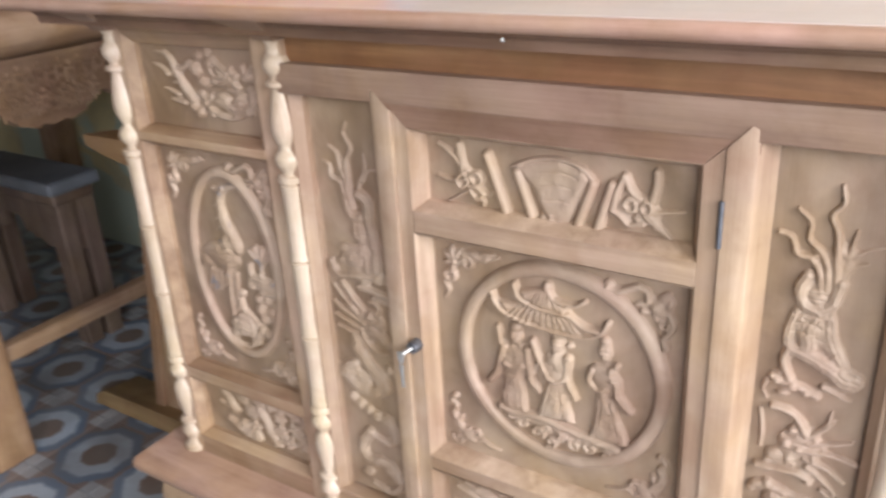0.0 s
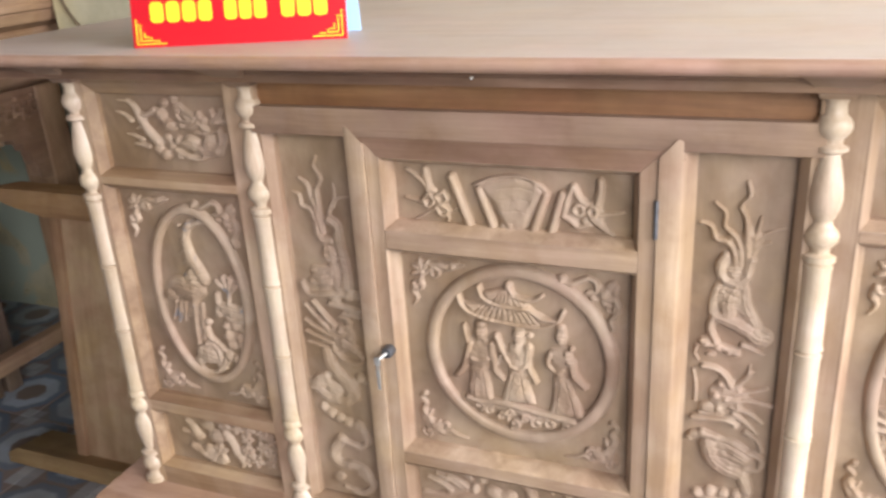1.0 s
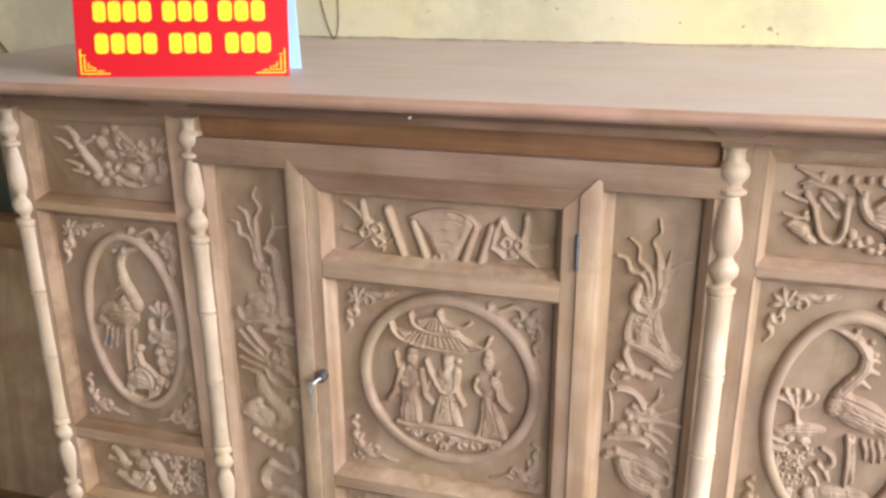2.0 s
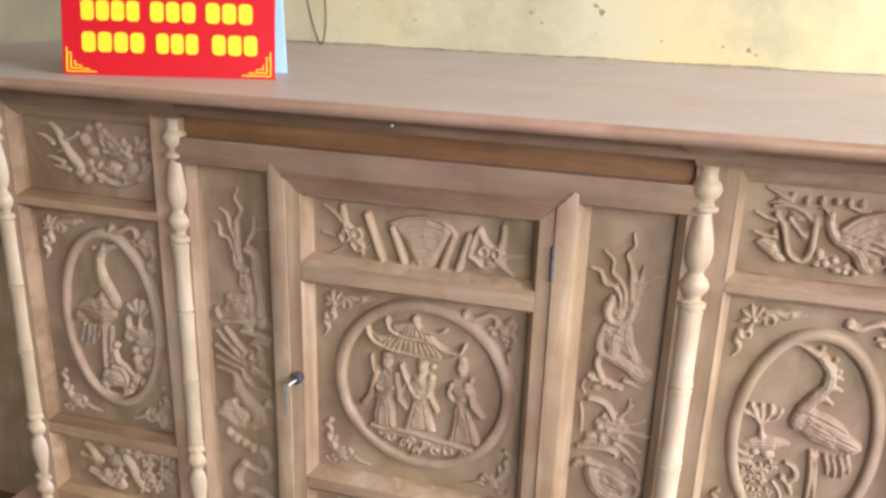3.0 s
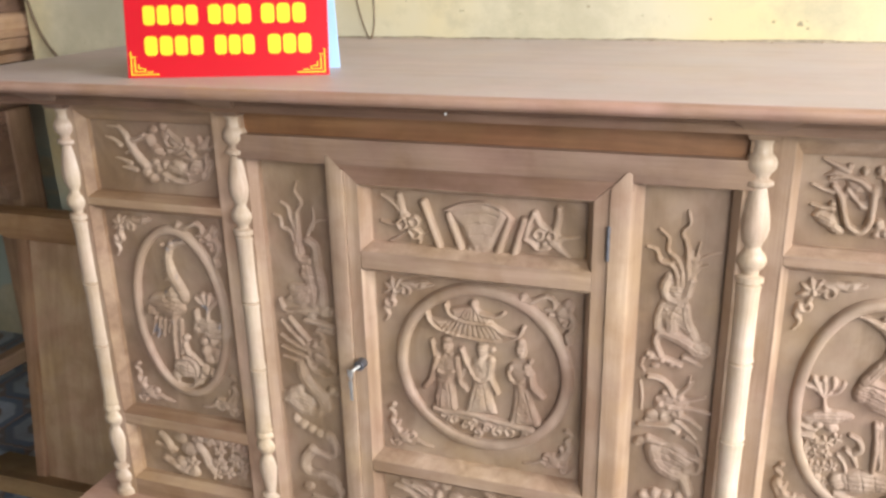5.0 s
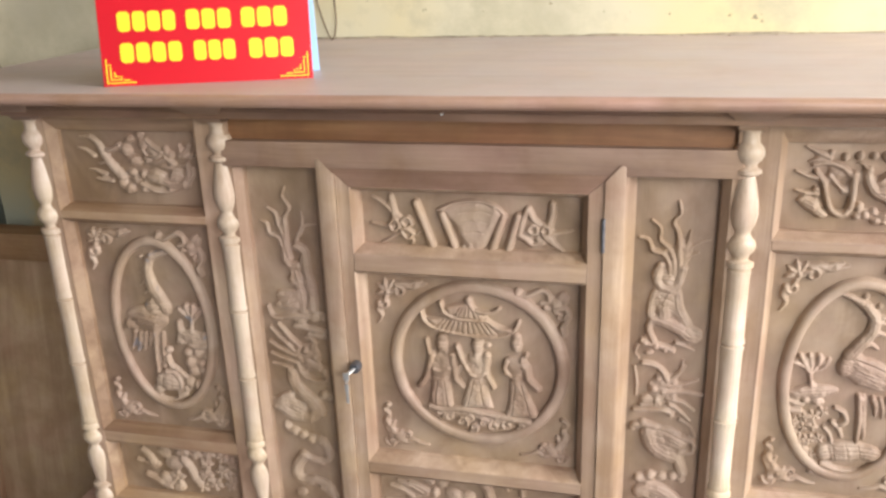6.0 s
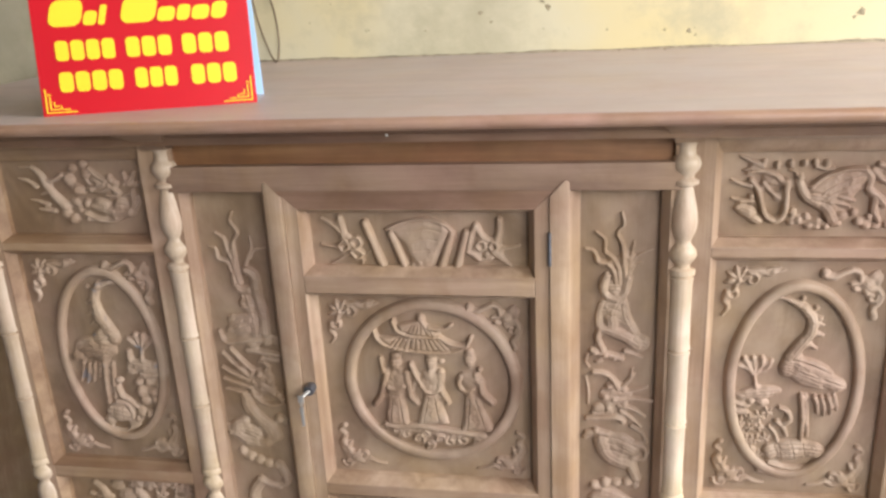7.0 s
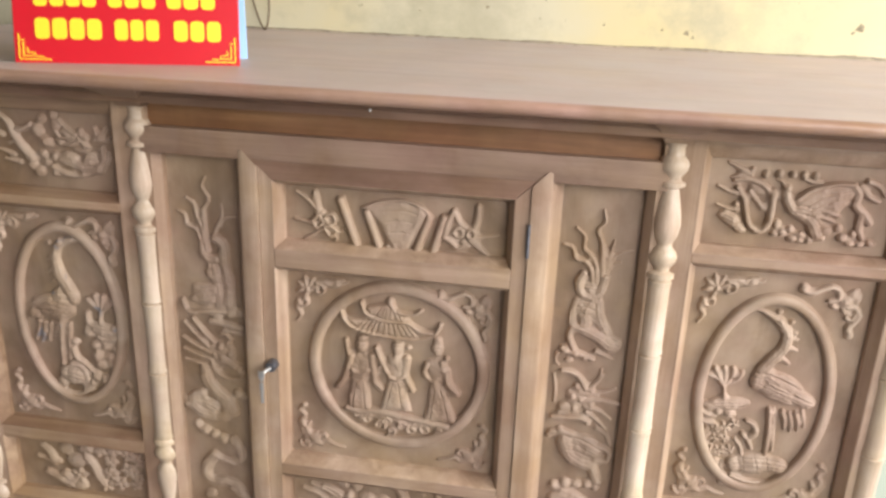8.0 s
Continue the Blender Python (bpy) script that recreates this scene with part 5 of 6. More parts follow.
robed_b = [
    BL(-0, 37.6, 9.8, 12.7, 0, 9.5), BL(-0.6, 50.8, 10.7, 5.9, 0, 9), BL(16.8, 37.7, 5.9, 4.9, 0, 6),
    FD(7.5, 12, (-15.6, 21.2), (14.5, 23.2), (20.6, 0.9), (9.6, -22.9), (25.3, -79.2), (-30.8, -83.8), (-15.4, -28.9), (-20.2, -2)),
    ST(5, 5, 9, (-34.1, 32.3), (-25.6, 8.1), (-11.2, -16)), ST(7, 4.5, 9.5, (15.4, 18.1), (13.7, -10), (26.2, -38.5)), ST(5, 5, 10, (-11.2, -16), (0.2, -19.4), (11.7, -12.2)),
    ST(4.1, 3, 6.5, (-29.8, -2.6), (-38.5, -30.7), (-29.4, -44.9)), CUT(1.2, 1.8, (-7.7, -28.4), (-18.9, -76.3)), CUT(1.2, 1.8, (1.8, -27.7), (8.2, -74.1))]
robed_b += [
    CUT(1, 1.6, (-15.2, -22.6), (-1.9, -25.8), (9.6, -20.8))]
robed_c = [
    BL(65, 41.9, 9.7, 13.5, 0, 9.5), BL(64.3, 56.9, 7.7, 6.7, 0, 9),
    FD(7.5, 12, (49.9, 21.5), (79.6, 23.5), (84, 0.3), (73.5, -20.2), (90, -58.9), (104.9, -89.7), (44.1, -94.9), (54.7, -30), (47.7, -2.3)),
    ST(4.9, 4.9, 9.5, (48.9, 13.2), (44.9, -1.5), (55, -14.3), (69, -10.1)), ST(6.9, 6.9, 9.5, (81.2, 3.2), (84.7, -17.3), (99.5, -34.9)), BL(74, 17, 5.8, 5.8, 0, 10.5),
    BL(80.5, 25.6, 4.8, 4.8, 0, 9.5), BL(77.5, 5, 5.9, 4.9, 0, 10), CUT(1.2, 1.8, (62.2, -29.4), (55.7, -87.4)), CUT(1.2, 1.8, (71.6, -30.8), (86.1, -84.8))]
robed_c += [
    CUT(1, 1.6, (53, -19.6), (64.2, -25.1), (75.4, -19))]
for prims in (robed_a, robed_b, robed_c):
    relief("robed_figure_relief", prims, (CX, CZ), door, "plain carved robed form", rough=0.0014)
cloud = [S(c4([(392, 610), (440, 618), (520, 612), (600, 622), (700, 632), (806, 646)]), 0.0062, 0.0062, 0.0085), S(c4([(440, 640), (520, 632), (600, 640), (700, 652)]), 0.005, 0.004, 0.006)]
for x, z, r in ((430, 632, 22), (470, 645, 22), (515, 662, 26), (560, 680, 24), (600, 662, 24), (540, 645, 20), (640, 668, 24), (690, 660, 20), (740, 655, 18)):
    px, pz = c4([(x, z)])[0]
    cloud += [curl(px, pz, r * 0.00042, 30 * x, 340, 0.0030, 0.008), B(px, pz, r * 0.0002, None, 0, 0.006)]
relief("cloud_relief", cloud, (CX, CZ), door, "carved ground and cloud scrolls")
sprays(-0.1735, 0.1735, 0.634, 0.970, door)
leaves = [
    ST(3.4, 6.9, 9, (-128.9, 56), (-110.8, 51.7), (-92.8, 42.8)), ST(3.4, 6.9, 9.5, (-113, 58.1), (-97.3, 48.5), (-79.4, 32.6)),
    ST(2.9, 5.3, 8, (-154.6, 15.5), (-133.9, 9.6), (-115.6, -1.7)), ST(2.9, 5.2, 8, (-140.6, 26.7), (-117.8, 19.1), (-97.4, 8.5)),
    ST(2.9, 5.2, 8, (-120, 25.6), (-104.1, 20.7), (-88.3, 11.2)), ST(3.5, 4.7, 7, (-164.5, -16.3), (-129.5, -13.1), (-88.3, 4)), BL(-59.5, 38.4, 11.3, 15.8, 10, 9),
    ST(9.9, 8.8, 9.5, (1.1, 51.5), (14.1, 41.6), (23.1, 23.6), (27.9, 1.8)), ST(3.2, 5.4, 8, (37, 55.2), (47.7, 47), (58.5, 34.3)), BL(95.1, 47.7, 16.9, 10.6, -20, 9)]
leaves += [
    BL(-39.4, 9.3, 15.9, 11.3, -20, 8), BL(-72.6, 8.7, 8, 10.3, 0, 8.5), ST(4.3, 5.3, 8, (72.4, 52.1), (81, 41.2), (83.8, 23.8)),
    ST(3.1, 5.2, 8, (117.4, 47.7), (137.5, 44.9), (159.4, 45)), BL(-13.1, 7.9, 13.5, 11.2, 0, 7)]
relief("leaf_relief", leaves, (0, 0.545), door, "carved leaves and blossoms")

# ---- on and behind the cabinet top ----
card = thing("tent_card_sign", (-0.4215, 0.017, 1.2745, 0, 0, 17.3), "red tent card sign with yellow printed rows and corner ornaments", "sign")
LEAN = pose(0, 0, 0.0, -11, 0, 0)
CW, CH = 0.330, 0.235


def on_card(name, bm, material, label="", lean=LEAN):
    ob = part(name, bm, material, None, label)
    ob.parent = card
    ob.matrix_basis = lean
    return ob


on_card("front_leaf", box(bmesh.new(), -CW / 2, CW / 2, 0, 0.0025, 0, CH, 0.0006, 1), RED, "red printed front")
on_card("back_leaf", box(bmesh.new(), -CW / 2 + 0.002, CW / 2 + 0.004, 0, 0.0025, 0, CH + 0.004, 0.0006, 1), SKYBLUE, "pale blue back leaf", pose(0, 0.094, 0.0, 12, 0, 0))


def bar(x0, x1, z0, z1, skew=0.0):
    bm = bmesh.new()
    n = 5
    pts = []
    r = min(x1 - x0, z1 - z0) * 0.32
    for cx, cz, a0 in ((x1 - r, z1 - r, 0), (x0 + r, z1 - r, 90), (x0 + r, z0 + r, 180), (x1 - r, z0 + r, 270)):
        for k in range(n):
            a = radians(a0 + 90 * k / (n - 1))
            x, z = cx + r * math.cos(a), cz + r * math.sin(a)
            pts.append((x + skew * (z - z0), z))
    return prism(bm, pts, "y", -0.0012, 0.0)


def row(z, h, groups):
    for a, b, n in groups:
        w = (b - a) / n
        for k in range(n):
            x0 = -CW / 2 + CW * (a + w * (k + 0.08))
            on_card("printed_bar", bar(x0, x0 + CW * w * 0.84, z, z + h), YELLOW)


row(0.036, 0.031, ((0.087, 0.390, 4), (0.436, 0.643, 3), (0.698, 0.922, 3)))
row(0.084, 0.031, ((0.087, 0.370, 4), (0.410, 0.632, 3), (0.670, 0.900, 3)))
for a, b, h in ((0.07, 0.22, 0.040), (0.23, 0.29, 0.022), (0.30, 0.33, 0.030), (0.40, 0.56, 0.040), (0.57, 0.65, 0.022), (0.66, 0.72, 0.024), (0.73, 0.81, 0.022), (0.82, 0.89, 0.026)):
    on_card("printed_bar", bar(-CW / 2 + CW * a, -CW / 2 + CW * b, 0.136, 0.136 + h, 0.25), YELLOW)
for a, b in ((0.12, 0.45), (0.50, 0.88)):
    on_card("printed_bar", bar(-CW / 2 + CW * a, -CW / 2 + CW * b, 0.196, 0.212), YELLOW)
for sx in (-1, 1):
    for sz, zb in ((1, 0.005), (-1, CH - 0.005)):
        bm = bmesh.new()
        xe = sx * (CW / 2 - 0.006)
        for k, (dx0, dx1, dz0, dz1) in enumerate(((0, 0.046, 0, 0.0018), (0, 0.0018, 0, 0.038), (0.006, 0.024, 0.005, 0.0068), (0.006, 0.0078, 0.005, 0.026), (0.022, 0.0238, 0.005, 0.011), (0.012, 0.020, 0.010, 0.0118), (0.012, 0.0138, 0.010, 0.018), (0.026, 0.036, 0.004, 0.0058), (0.003, 0.009, 0.028, 0.0298))):
            xs = sorted((xe - sx * dx0, xe - sx * dx1))
            zz = sorted((zb + sz * dz0, zb + sz * dz1))
            box(bm, xs[0], xs[1], -0.0012, 0, zz[0], zz[1])
        on_card("corner_ornament", bm, YELLOW)

wire = tagged(part("wire_loop", tube(bmesh.new(), catmull([(-0.515, WALL_Y - 0.006, 1.62), (-0.505, WALL_Y - 0.008, 1.50), (-0.492, WALL_Y - 0.012, 1.40), (-0.474, WALL_Y - 0.02, 1.33), (-0.452, WALL_Y - 0.03, 1.281), (-0.441, WALL_Y - 0.03, 1.285), (-0.438, WALL_Y - 0.022, 1.33), (-0.446, WALL_Y - 0.012, 1.39), (-0.463, WALL_Y - 0.008, 1.45), (-0.48, WALL_Y - 0.006, 1.56)], 8), 0.0022, 8), WIRE, None, "", 60), "rusty bent wire loop hanging on the wall", "wire")
cable = tagged(part("wall_cable", tube(bmesh.new(), catmull([(-1.50, WALL_Y - 0.004, 2.4), (-1.475, WALL_Y - 0.005, 1.5), (-1.45, WALL_Y - 0.005, 1.347), (-1.425, WALL_Y - 0.005, 1.271), (-1.385, WALL_Y - 0.005, 1.215), (-1.33, WALL_Y - 0.005, 1.15)], 8), 0.004, 8), WIRE, None, "", 60), "thin dark cable running down the wall", "cable")

# crumbs of fallen plaster and flecks along the foot of the wall, on the top
rnd = random.Random(4)
bm = bmesh.new()
for k in range(22):
    x, s = rnd.uniform(-0.55, 0.9), rnd.uniform(0.001, 0.0026)
    y = WALL_Y - 0.006 - abs(rnd.gauss(0, 0.012))
    if abs(x - 0.2) < 0.02:
        s *= 1.6
    c = bmesh.ops.create_icosphere(bm, subdivisions=1, radius=s, matrix=pose(x, y, 1.2745 + s * 0.4))
    for v in c["verts"]:
        v.co += Vector((rnd.uniform(-1, 1), rnd.uniform(-1, 1), rnd.uniform(-0.5, 0.5))) * s * 0.4
        v.co.y = min(v.co.y, WALL_Y - 0.001)
tagged(part("plaster_crumbs", bm, plain("dark_crumbs", (0.20, 0.14, 0.09), 0.9, 0, 0.3, 200), None), "dark crumbs of dirt along the wall foot", "debris", kind="stuff")
bm = bmesh.new()
for x, z, s in ((0.473, 1.312, 0.007), (0.486, 1.302, 0.005), (0.814, 1.336, 0.010), (0.80, 1.328, 0.006), (0.05, 1.345, 0.005), (0.026, 1.365, 0.008), (0.30, 1.32, 0.004), (-0.1, 1.33, 0.003), (0.16, 1.385, 0.007), (0.175, 1.37, 0.009)):
    c = bmesh.ops.create_icosphere(bm, subdivisions=1, radius=s * 0.6, matrix=pose(x, WALL_Y, z))
    for v in c["verts"]:
        v.co += Vector((rnd.uniform(-1, 1), 0, rnd.uniform(-1, 1))) * s * 0.6
        v.co.y = WALL_Y + (v.co.y - WALL_Y) * 0.25
tagged(part("wall_chips", bm, plain("wall_chip", (0.26, 0.22, 0.14), 0.9, 0, 0.3, 200), None), "small chips and dirt specks in the lime wash", "plaster chips", kind="stuff")
speck = tagged(part("paint_speck", bmesh.new(), WHITE, None), "tiny white paint speck on the moulding", "speck")
bm = bmesh.new()
bmesh.ops.create_icosphere(bm, subdivisions=2, radius=0.0022, matrix=pose(-0.021, -0.068, 1.2448))
speck.data = finish("paint_speck", bm, WHITE)

# ---- furniture stored beside the cabinet ----
TX = -1.635
table = thing("altar_table", (-2.2, 0.55, 0), "tall weathered wooden altar table with carved apron and square legs", "table")
for x0, x1, ys in ((TX - 0.115, TX, 0.0), (-2.85, -2.735, 0.0), (TX - 0.115, TX, 0.70), (-2.85, -2.735, 0.70), (TX - 0.115, TX, 1.06), (-2.85, -2.735, 1.06)):
    for y0, y1 in ((ys, ys + 0.1 + (0.018 if ys == 0.0 else 0)),):
        part("leg", box(bmesh.new(), x0, x1, y0, y1, 0, 1.06, 0.012, 3), WOOD_OLD_Z, table, "orange-brown square leg", 40)
prof = [(-2.95, 1.058), (TX - 0.03, 1.058), (TX + 0.02, 1.064), (TX + 0.058, 1.085), (TX + 0.072, 1.115), (TX + 0.064, 1.15), (TX + 0.035, 1.178), (TX, 1.19), (-2.95, 1.19)]
part("roll_moulding", prism(bmesh.new(), prof, "y", -0.075, 1.20), WOOD_OLD, table, "heavy rounded moulding", 50)
prof = [(-2.98, 1.196), (TX + 0.07, 1.196), (TX + 0.10, 1.202), (TX + 0.104, 1.216), (TX + 0.095, 1.222), (TX + 0.135, 1.240), (TX + 0.145, 1.262), (TX + 0.143, 1.268), (TX + 0.155, 1.272), (TX + 0.157, 1.285), (TX + 0.15, 1.293), (-2.98, 1.293)]
part("table_top", prism(bmesh.new(), prof, "y", -0.11, 1.22), WOOD_OLD, table, "stepped and moulded top", 40)
part("neck_board", box(bmesh.new(), -2.93, TX + 0.045, -0.06, 1.19, 1.186, 1.200), WOOD_DARK, table)
for y0, y1 in ((0.118, 0.548),):
    part("stretcher", box(bmesh.new(), TX - 0.075, TX - 0.03, y0 - 0.004, 0.704, 0.278, 0.326, 0.006), WOOD_OLD, table)


def fringe(a, b, end):
    """Stepped key-pattern lower edge of an apron between two legs."""
    n = max(26, int((b - a) / 0.018))
    top, pts = 1.058, []
    for k in range(n + 1):
        t = k / n
        edge = min(t, 1 - t) * n
        z = 0.905 - (0.27 - 0.055 * edge if edge < end else 0.0) * (1 if edge < end else 0)
        z += 0.010 * ((k % 3) - 1) - (0.018 if 8 < k % 26 < 18 else 0)
        pts.append((a + (b - a) * t, z))
        if k < n:
            pts.append((a + (b - a) * (k + 1) / n, z))
    return [(a, top)] + pts + [(b, top)]


# side apron: hanging middle, stepped notches, a bracket at either leg
half = [(0.0, 0.872), (0.033, 0.880), (0.050, 0.872), (0.074, 0.880), (0.099, 0.888), (0.105, 0.902), (0.118, 0.904), (0.121, 0.918), (0.136, 0.920), (0.142, 0.931), (0.183, 0.926), (0.190, 0.910), (0.212, 0.908), (0.216, 0.885),
        (0.232, 0.880), (0.236, 0.845), (0.246, 0.840), (0.250, 0.800), (0.297, 0.785)]
edge_line = [(0.41 - d, z) for d, z in half[::-1]] + [(0.41 + d, z) for d, z in half[1:]]
out = [(0.113, 1.058)] + edge_line + [(0.707, 1.058)]
part("side_apron", prism(bmesh.new(), out[::-1], "x", TX - 0.045, TX - 0.004), WOOD_OLD, table, "carved stepped apron")
out = fringe(-2.76, TX - 0.09, 4)
part("front_apron", prism(bmesh.new(), out, "y", 0.004, 0.045), WOOD_OLD, table, "carved stepped apron")
rnd = random.Random(9)
for k in range(38):
    lower = k >= 20
    y, z = (0.27 + 0.0155 * (k - 20), 0.940 + 0.010 * (k % 2)) if lower else (0.120 + 0.029 * k, 1.005 + 0.012 * (k % 2))
    bm = bmesh.new()
    box(bm, TX - 0.006, TX + 0.007, y, y + 0.024, z - 0.004, z + 0.004, 0.002)
    box(bm, TX - 0.006, TX + 0.006, y, y + 0.007, z - 0.034, z, 0.002)
    box(bm, TX - 0.006, TX + 0.006, y + 0.010, y + 0.024, z - 0.030, z - 0.020, 0.002)
    box(bm, TX - 0.006, TX + 0.005, y + 0.012, y + 0.020, z + 0.010, z + 0.022, 0.002)
    part("key_carving", bm, WOOD_OLD, table)

chest = thing("dark_chest", (-2.0, 0.7, 1.293), "dark varnished wooden chest standing on the altar table", "chest")
part("body", box(bmesh.new(), -2.6, -1.50, 0.25, 1.15, 1.335, 1.75, 0.004), WOOD_DARK, chest)
part("plinth", prism(bmesh.new(), [(-2.63, 1.293), (-1.485, 1.293), (-1.478, 1.312), (-1.485, 1.325), (-1.50, 1.335), (-2.63, 1.335)], "y", 0.22, 1.17), WOOD_OLD, chest, "lighter moulded plinth", 40)
part("lid", box(bmesh.new(), -2.64, -1.475, 0.21, 1.17, 1.75, 1.79, 0.006), WOOD_DARK, chest)

stool = thing("low_table", (-2.33, 0.65, 0), "low dusty wooden table with scalloped apron, wood darkened for shade, under the altar table", "table")
SX0, SX1, SY0, SY1 = -2.62, -2.03, 0.58, 0.72
for x0, x1 in ((SX0, SX0 + 0.07), (SX1 - 0.07, SX1)):
    for y0, y1 in ((SY0, SY0 + 0.06), (SY1 - 0.06, SY1)):
        part("leg", box(bmesh.new(), x0, x1, y0, y1, 0, 0.52, 0.008), WOOD_STOOL_SHADED, stool)
part("tabletop", box(bmesh.new(), SX0 - 0.03, SX1 + 0.03, SY0 - 0.03, SY1 + 0.02, 0.555, 0.60, 0.012, 3), plain("bluish_dusty_top", (0.16, 0.17, 0.19), 0.5, 0, 0.2, 9), stool, "bluish dusty top")
part("moulding", box(bmesh.new(), SX0 - 0.012, SX1 + 0.012, SY0 - 0.012, SY1, 0.515, 0.556, 0.010, 3), WOOD_STOOL_SHADED, stool)
ap = [(SX0 + 0.06, 0.516)] + [(SX0 + 0.06 + (SX1 - SX0 - 0.12) * k / 20, 0.34 + 0.055 * math.sin(math.pi * k / 20) + (0.05 if 8 <= k <= 12 else 0) + 0.008 * math.sin(k * 2.4)) for k in range(21)] + [(SX1 - 0.06, 0.516)]
part("front_apron", prism(bmesh.new(), ap, "y", SY0 + 0.008, SY0 + 0.035), WOOD_STOOL_SHADED, stool, "scalloped carved apron")
ap = [(SY0 + 0.058, 0.516), (SY0 + 0.058, 0.34), (SY1 - 0.058, 0.34), (SY1 - 0.058, 0.516)]
part("side_apron", prism(bmesh.new(), ap, "x", SX1 - 0.035, SX1 - 0.008), WOOD_STOOL_SHADED, stool)

# a framed side panel with its own foot and head boards, tipped back against the wall
side = thing("leaning_side_panel", (-1.275, 0.39, 0), "pale unfinished furniture side panel leaning against the wall", "panel")
TIP = pose(0, 0, 0.002, -7.5, 0, 0)


def tip(name, bm, material, label=""):
    ob = part(name, bm, material, None, label, 40)
    ob.parent, ob.matrix_basis = side, TIP
    return ob


tip("post", box(bmesh.new(), -0.185, -0.150, 0.0, 0.045, 0.05, 0.765, 0.003), WOOD_OLD_Z)
tip("board", box(bmesh.new(), -0.149, 0.39, 0.012, 0.03, 0.05, 0.765, 0.002), wood("pale_board", (0.50, 0.38, 0.25), (0.40, 0.29, 0.18), "z"), "pale flat board")
tip("foot_board", prism(bmesh.new(), [(-0.42, 0.0), (0.39, 0.0), (0.39, 0.052), (-0.38, 0.052), (-0.42, 0.03)], "y", -0.035, 0.09), WOOD_OLIVE, "ochre foot board")
tip("head_board", prism(bmesh.new(), [(-0.34, 0.800), (-0.35, 0.830), (0.39, 0.830), (0.39, 0.762), (-0.16, 0.762), (-0.26, 0.780)], "y", -0.03, 0.075), wood("reddish_board", (0.40, 0.27, 0.15), (0.30, 0.19, 0.10), "x"), "shaped head board")


# ---- patterned floor tiles ----
def tile_material():
    """Printed cement tile: brown heart, chalky ring, slate blue field, dull red edge."""
    m, nt, b = mat("patterned_floor_tile")
    L = nt.links.new
    tc = nt.nodes.new("ShaderNodeTexCoord")
    sep = nt.nodes.new("ShaderNodeSeparateXYZ")
    L(tc.outputs["Object"], sep.inputs[0])

    def math_(op, a, bb=None):
        n = nt.nodes.new("ShaderNodeMath")
        n.operation = op
        for i, v in enumerate((a, bb)):
            if v is None:
                continue
            if isinstance(v, (int, float)):
                n.inputs[i].default_value = v
            else:
                L(v, n.inputs[i])
        return n.outputs[0]

    ax, ay = math_("ABSOLUTE", sep.outputs[0]), math_("ABSOLUTE", sep.outputs[1])
    cheb = math_("MAXIMUM", ax, ay)
    diag = math_("MULTIPLY", math_("ADD", ax, ay), 0.72)
    d = math_("MAXIMUM", cheb, diag)
    wob = node(nt, "ShaderNodeTexNoise", Scale=45.0, Detail=4.0)
    L(tc.outputs["Object"], wob.inputs["Vector"])
    d = math_("ADD", d, math_("MULTIPLY", math_("SUBTRACT", wob.outputs[0], 0.5), 0.022))
    d8 = math_("MULTIPLY", d, 8.0)
    brown, chalk, slate, edge = (0.19, 0.13, 0.10), (0.44, 0.50, 0.58), (0.13, 0.18, 0.26), (0.22, 0.16, 0.14)
    c = ramp(nt, d8, ((0.0, brown), (0.36, brown), (0.41, chalk), (0.68, chalk), (0.76, slate), (0.92, slate), (0.94, edge)))
    corner = math_("GREATER_THAN", math_("MINIMUM", ax, ay), 0.082)
    c = mix(nt, math_("MULTIPLY", corner, 0.6), c, (0.46, 0.50, 0.54))
    info = nt.nodes.new("ShaderNodeObjectInfo")
    dirt = node(nt, "ShaderNodeTexNoise", Scale=7.0, Detail=6.0)
    geo = nt.nodes.new("ShaderNodeNewGeometry")
    L(geo.outputs["Position"], dirt.inputs["Vector"])
    f = ramp(nt, dirt.outputs[0], ((0.40, (0.15, 0.15, 0.15)), (0.66, (0.60, 0.60, 0.60))))
    c = mix(nt, f, c, (0.20, 0.19, 0.18))
    tone = ramp(nt, info.outputs["Random"], ((0, (0.75, 0.75, 0.75)), (1, (1.1, 1.1, 1.1))))
    c = mix(nt, 1.0, c, tone, "MULTIPLY")
    L(c, b.inputs["Base Color"])
    b.inputs["Roughness"].default_value = 0.38
    bp = node(nt, "ShaderNodeBump", Strength=0.15, Distance=0.002)
    L(wob.outputs[0], bp.inputs["Height"])
    L(bp.outputs[0], b.inputs["Normal"])
    return m


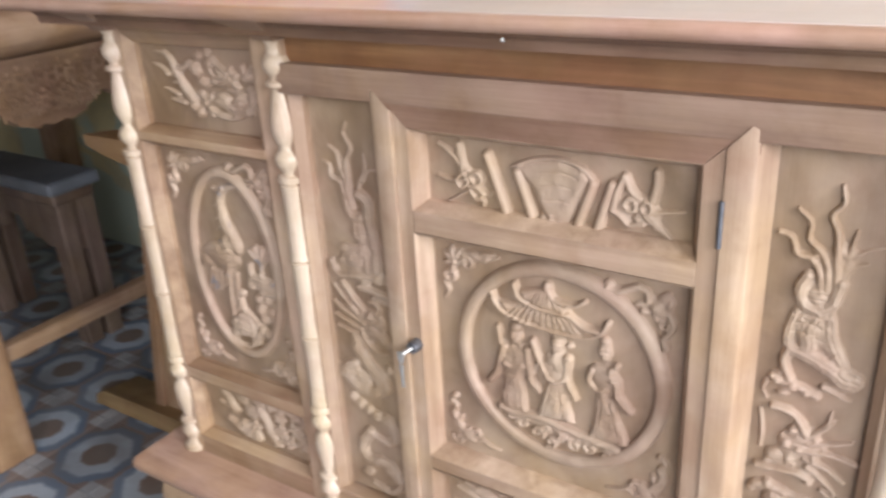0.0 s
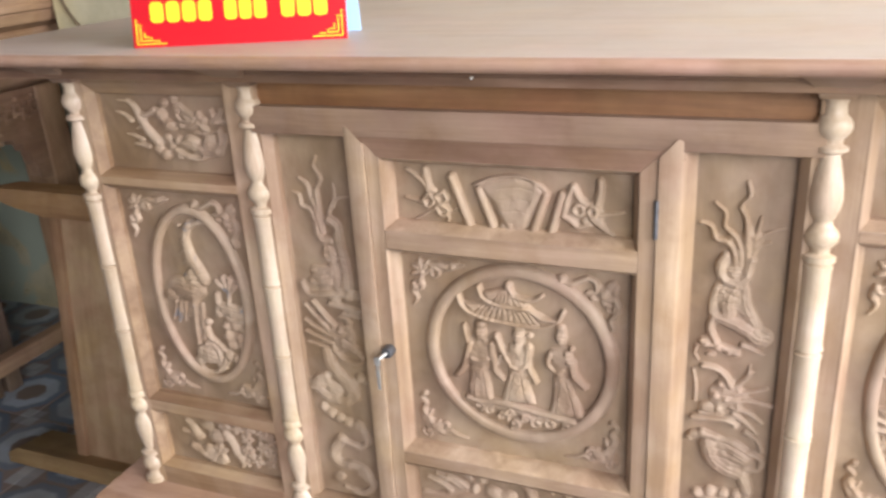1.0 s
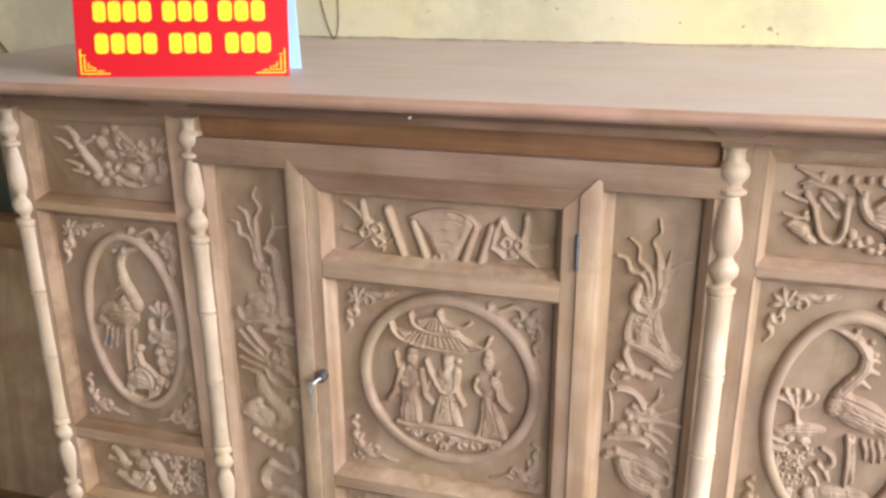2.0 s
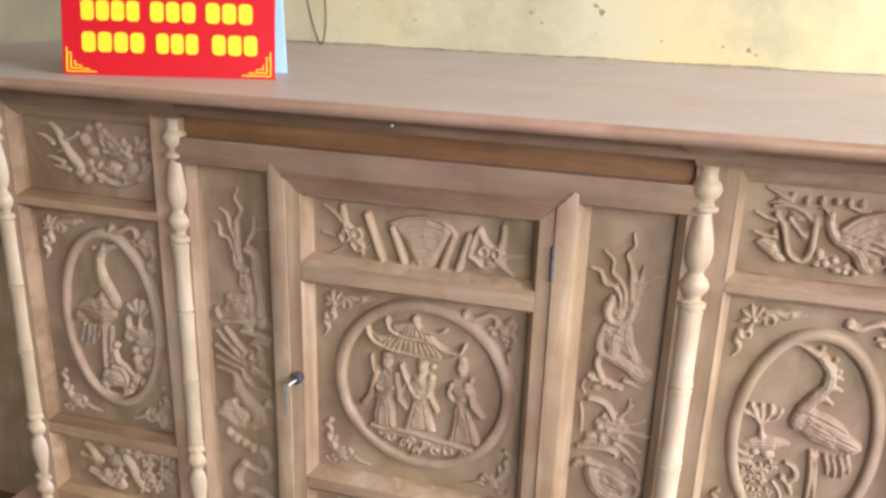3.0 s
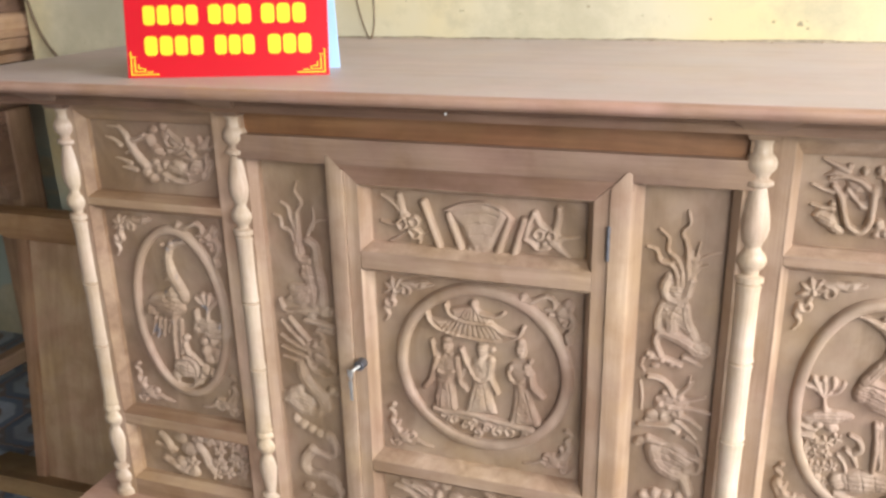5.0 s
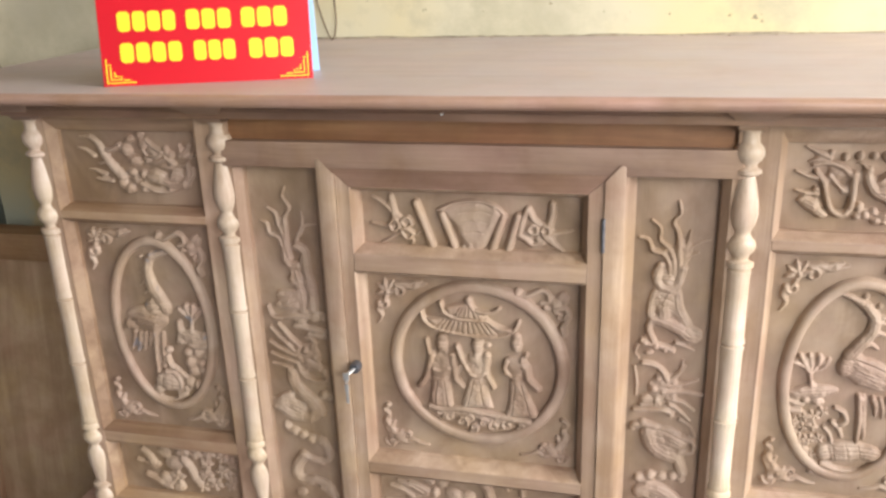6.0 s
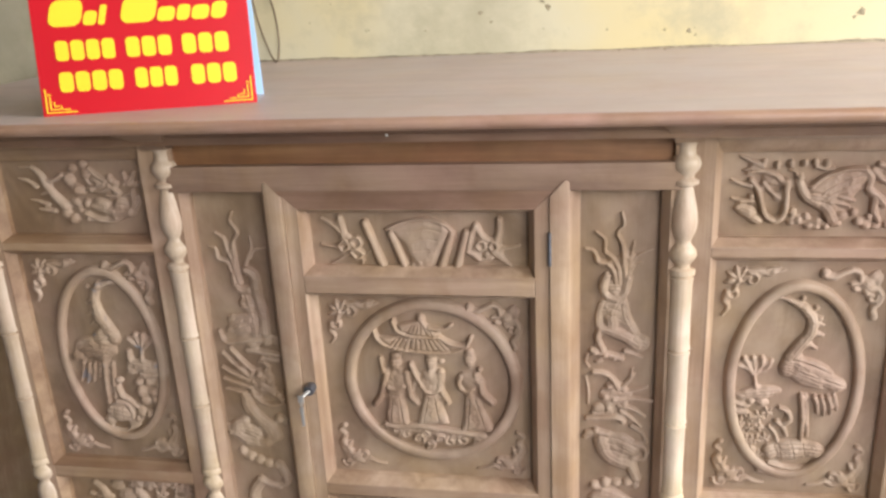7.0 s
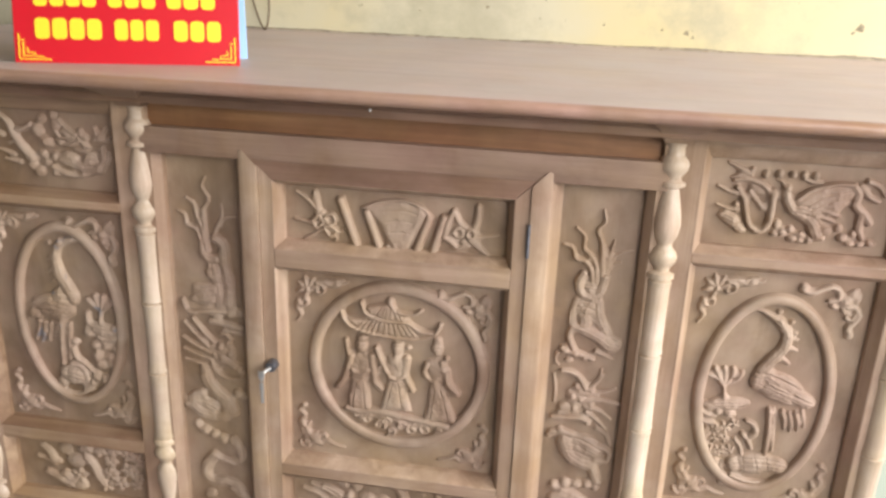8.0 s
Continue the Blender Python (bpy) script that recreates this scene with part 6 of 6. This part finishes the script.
TILE = tile_material()
floor = bpy.data.objects["floor"]
PITCH = 0.2455
tile_mesh = finish("tile", box(bmesh.new(), -0.1212, 0.1212, -0.1212, 0.1212, -0.012, 0.0, 0.0012, 1), TILE)
rest = bmesh.new()
rnd = random.Random(2)
for i in range(-12, 20):
    for j in range(-13, 5):
        x, y = -1.4775 + PITCH * i, 0.1975 + PITCH * j
        if -3.2 < x < 0.9 and -1.1 < y < 1.2 and not (x > -1.4 and y > 0.6):
            t = new("tile", tile_mesh)
            t.matrix_world = pose(x, y, rnd.uniform(-0.0006, 0.0006), rnd.uniform(-0.1, 0.1), rnd.uniform(-0.1, 0.1), 90 * rnd.randrange(4))
            t.parent, t.matrix_parent_inverse = floor, floor.matrix_world.inverted()
        elif x < 3.15 and -3.0 < y and not (x > -1.4 and y > 0.56):
            box(rest, x - 0.1212, x + 0.1212, y - 0.1212, y + 0.1212, -0.012, 0.0)
tagged(part("far_tiles", rest, plain("far_tile", (0.22, 0.24, 0.27), 0.4, 0, 0.3, 5), floor), kind="stuff")

# grey-brown dirt gathered in the joint of the top and the wall
bm = bmesh.new()
prev = None
for k in range(241):
    x = -0.95 + 1.9 * k / 240
    n1 = noise.noise(Vector((x * 9, 2.0, 0.3))) + 0.6 * noise.noise(Vector((x * 46, 5.0, 1.3)))
    w, h = 0.004 + 0.0035 * max(0.0, n1 + 0.4), 0.0022 + 0.0034 * max(0.0, n1 + 0.3)
    ring = [bm.verts.new((x, WALL_Y - 0.0046 - w, 1.2750)), bm.verts.new((x, WALL_Y - 0.0046 - w * 0.4, 1.2754 + h * 0.6)), bm.verts.new((x, WALL_Y - 0.0010, 1.2754 + h)), bm.verts.new((x, WALL_Y - 0.0010, 1.2750))]
    if prev:
        for i in range(3):
            bm.faces.new((prev[i], prev[i + 1], ring[i + 1], ring[i]))
    prev = ring
DIRT = plain("grey_brown_dirt", (0.29, 0.24, 0.17), 0.9, 0, 0.4, 70)
dirt = new("dust_line", finish("dust_line", bm, DIRT, 60))
tagged(dirt, "grey-brown dust gathered between cabinet top and wall", "dust", "", "stuff")
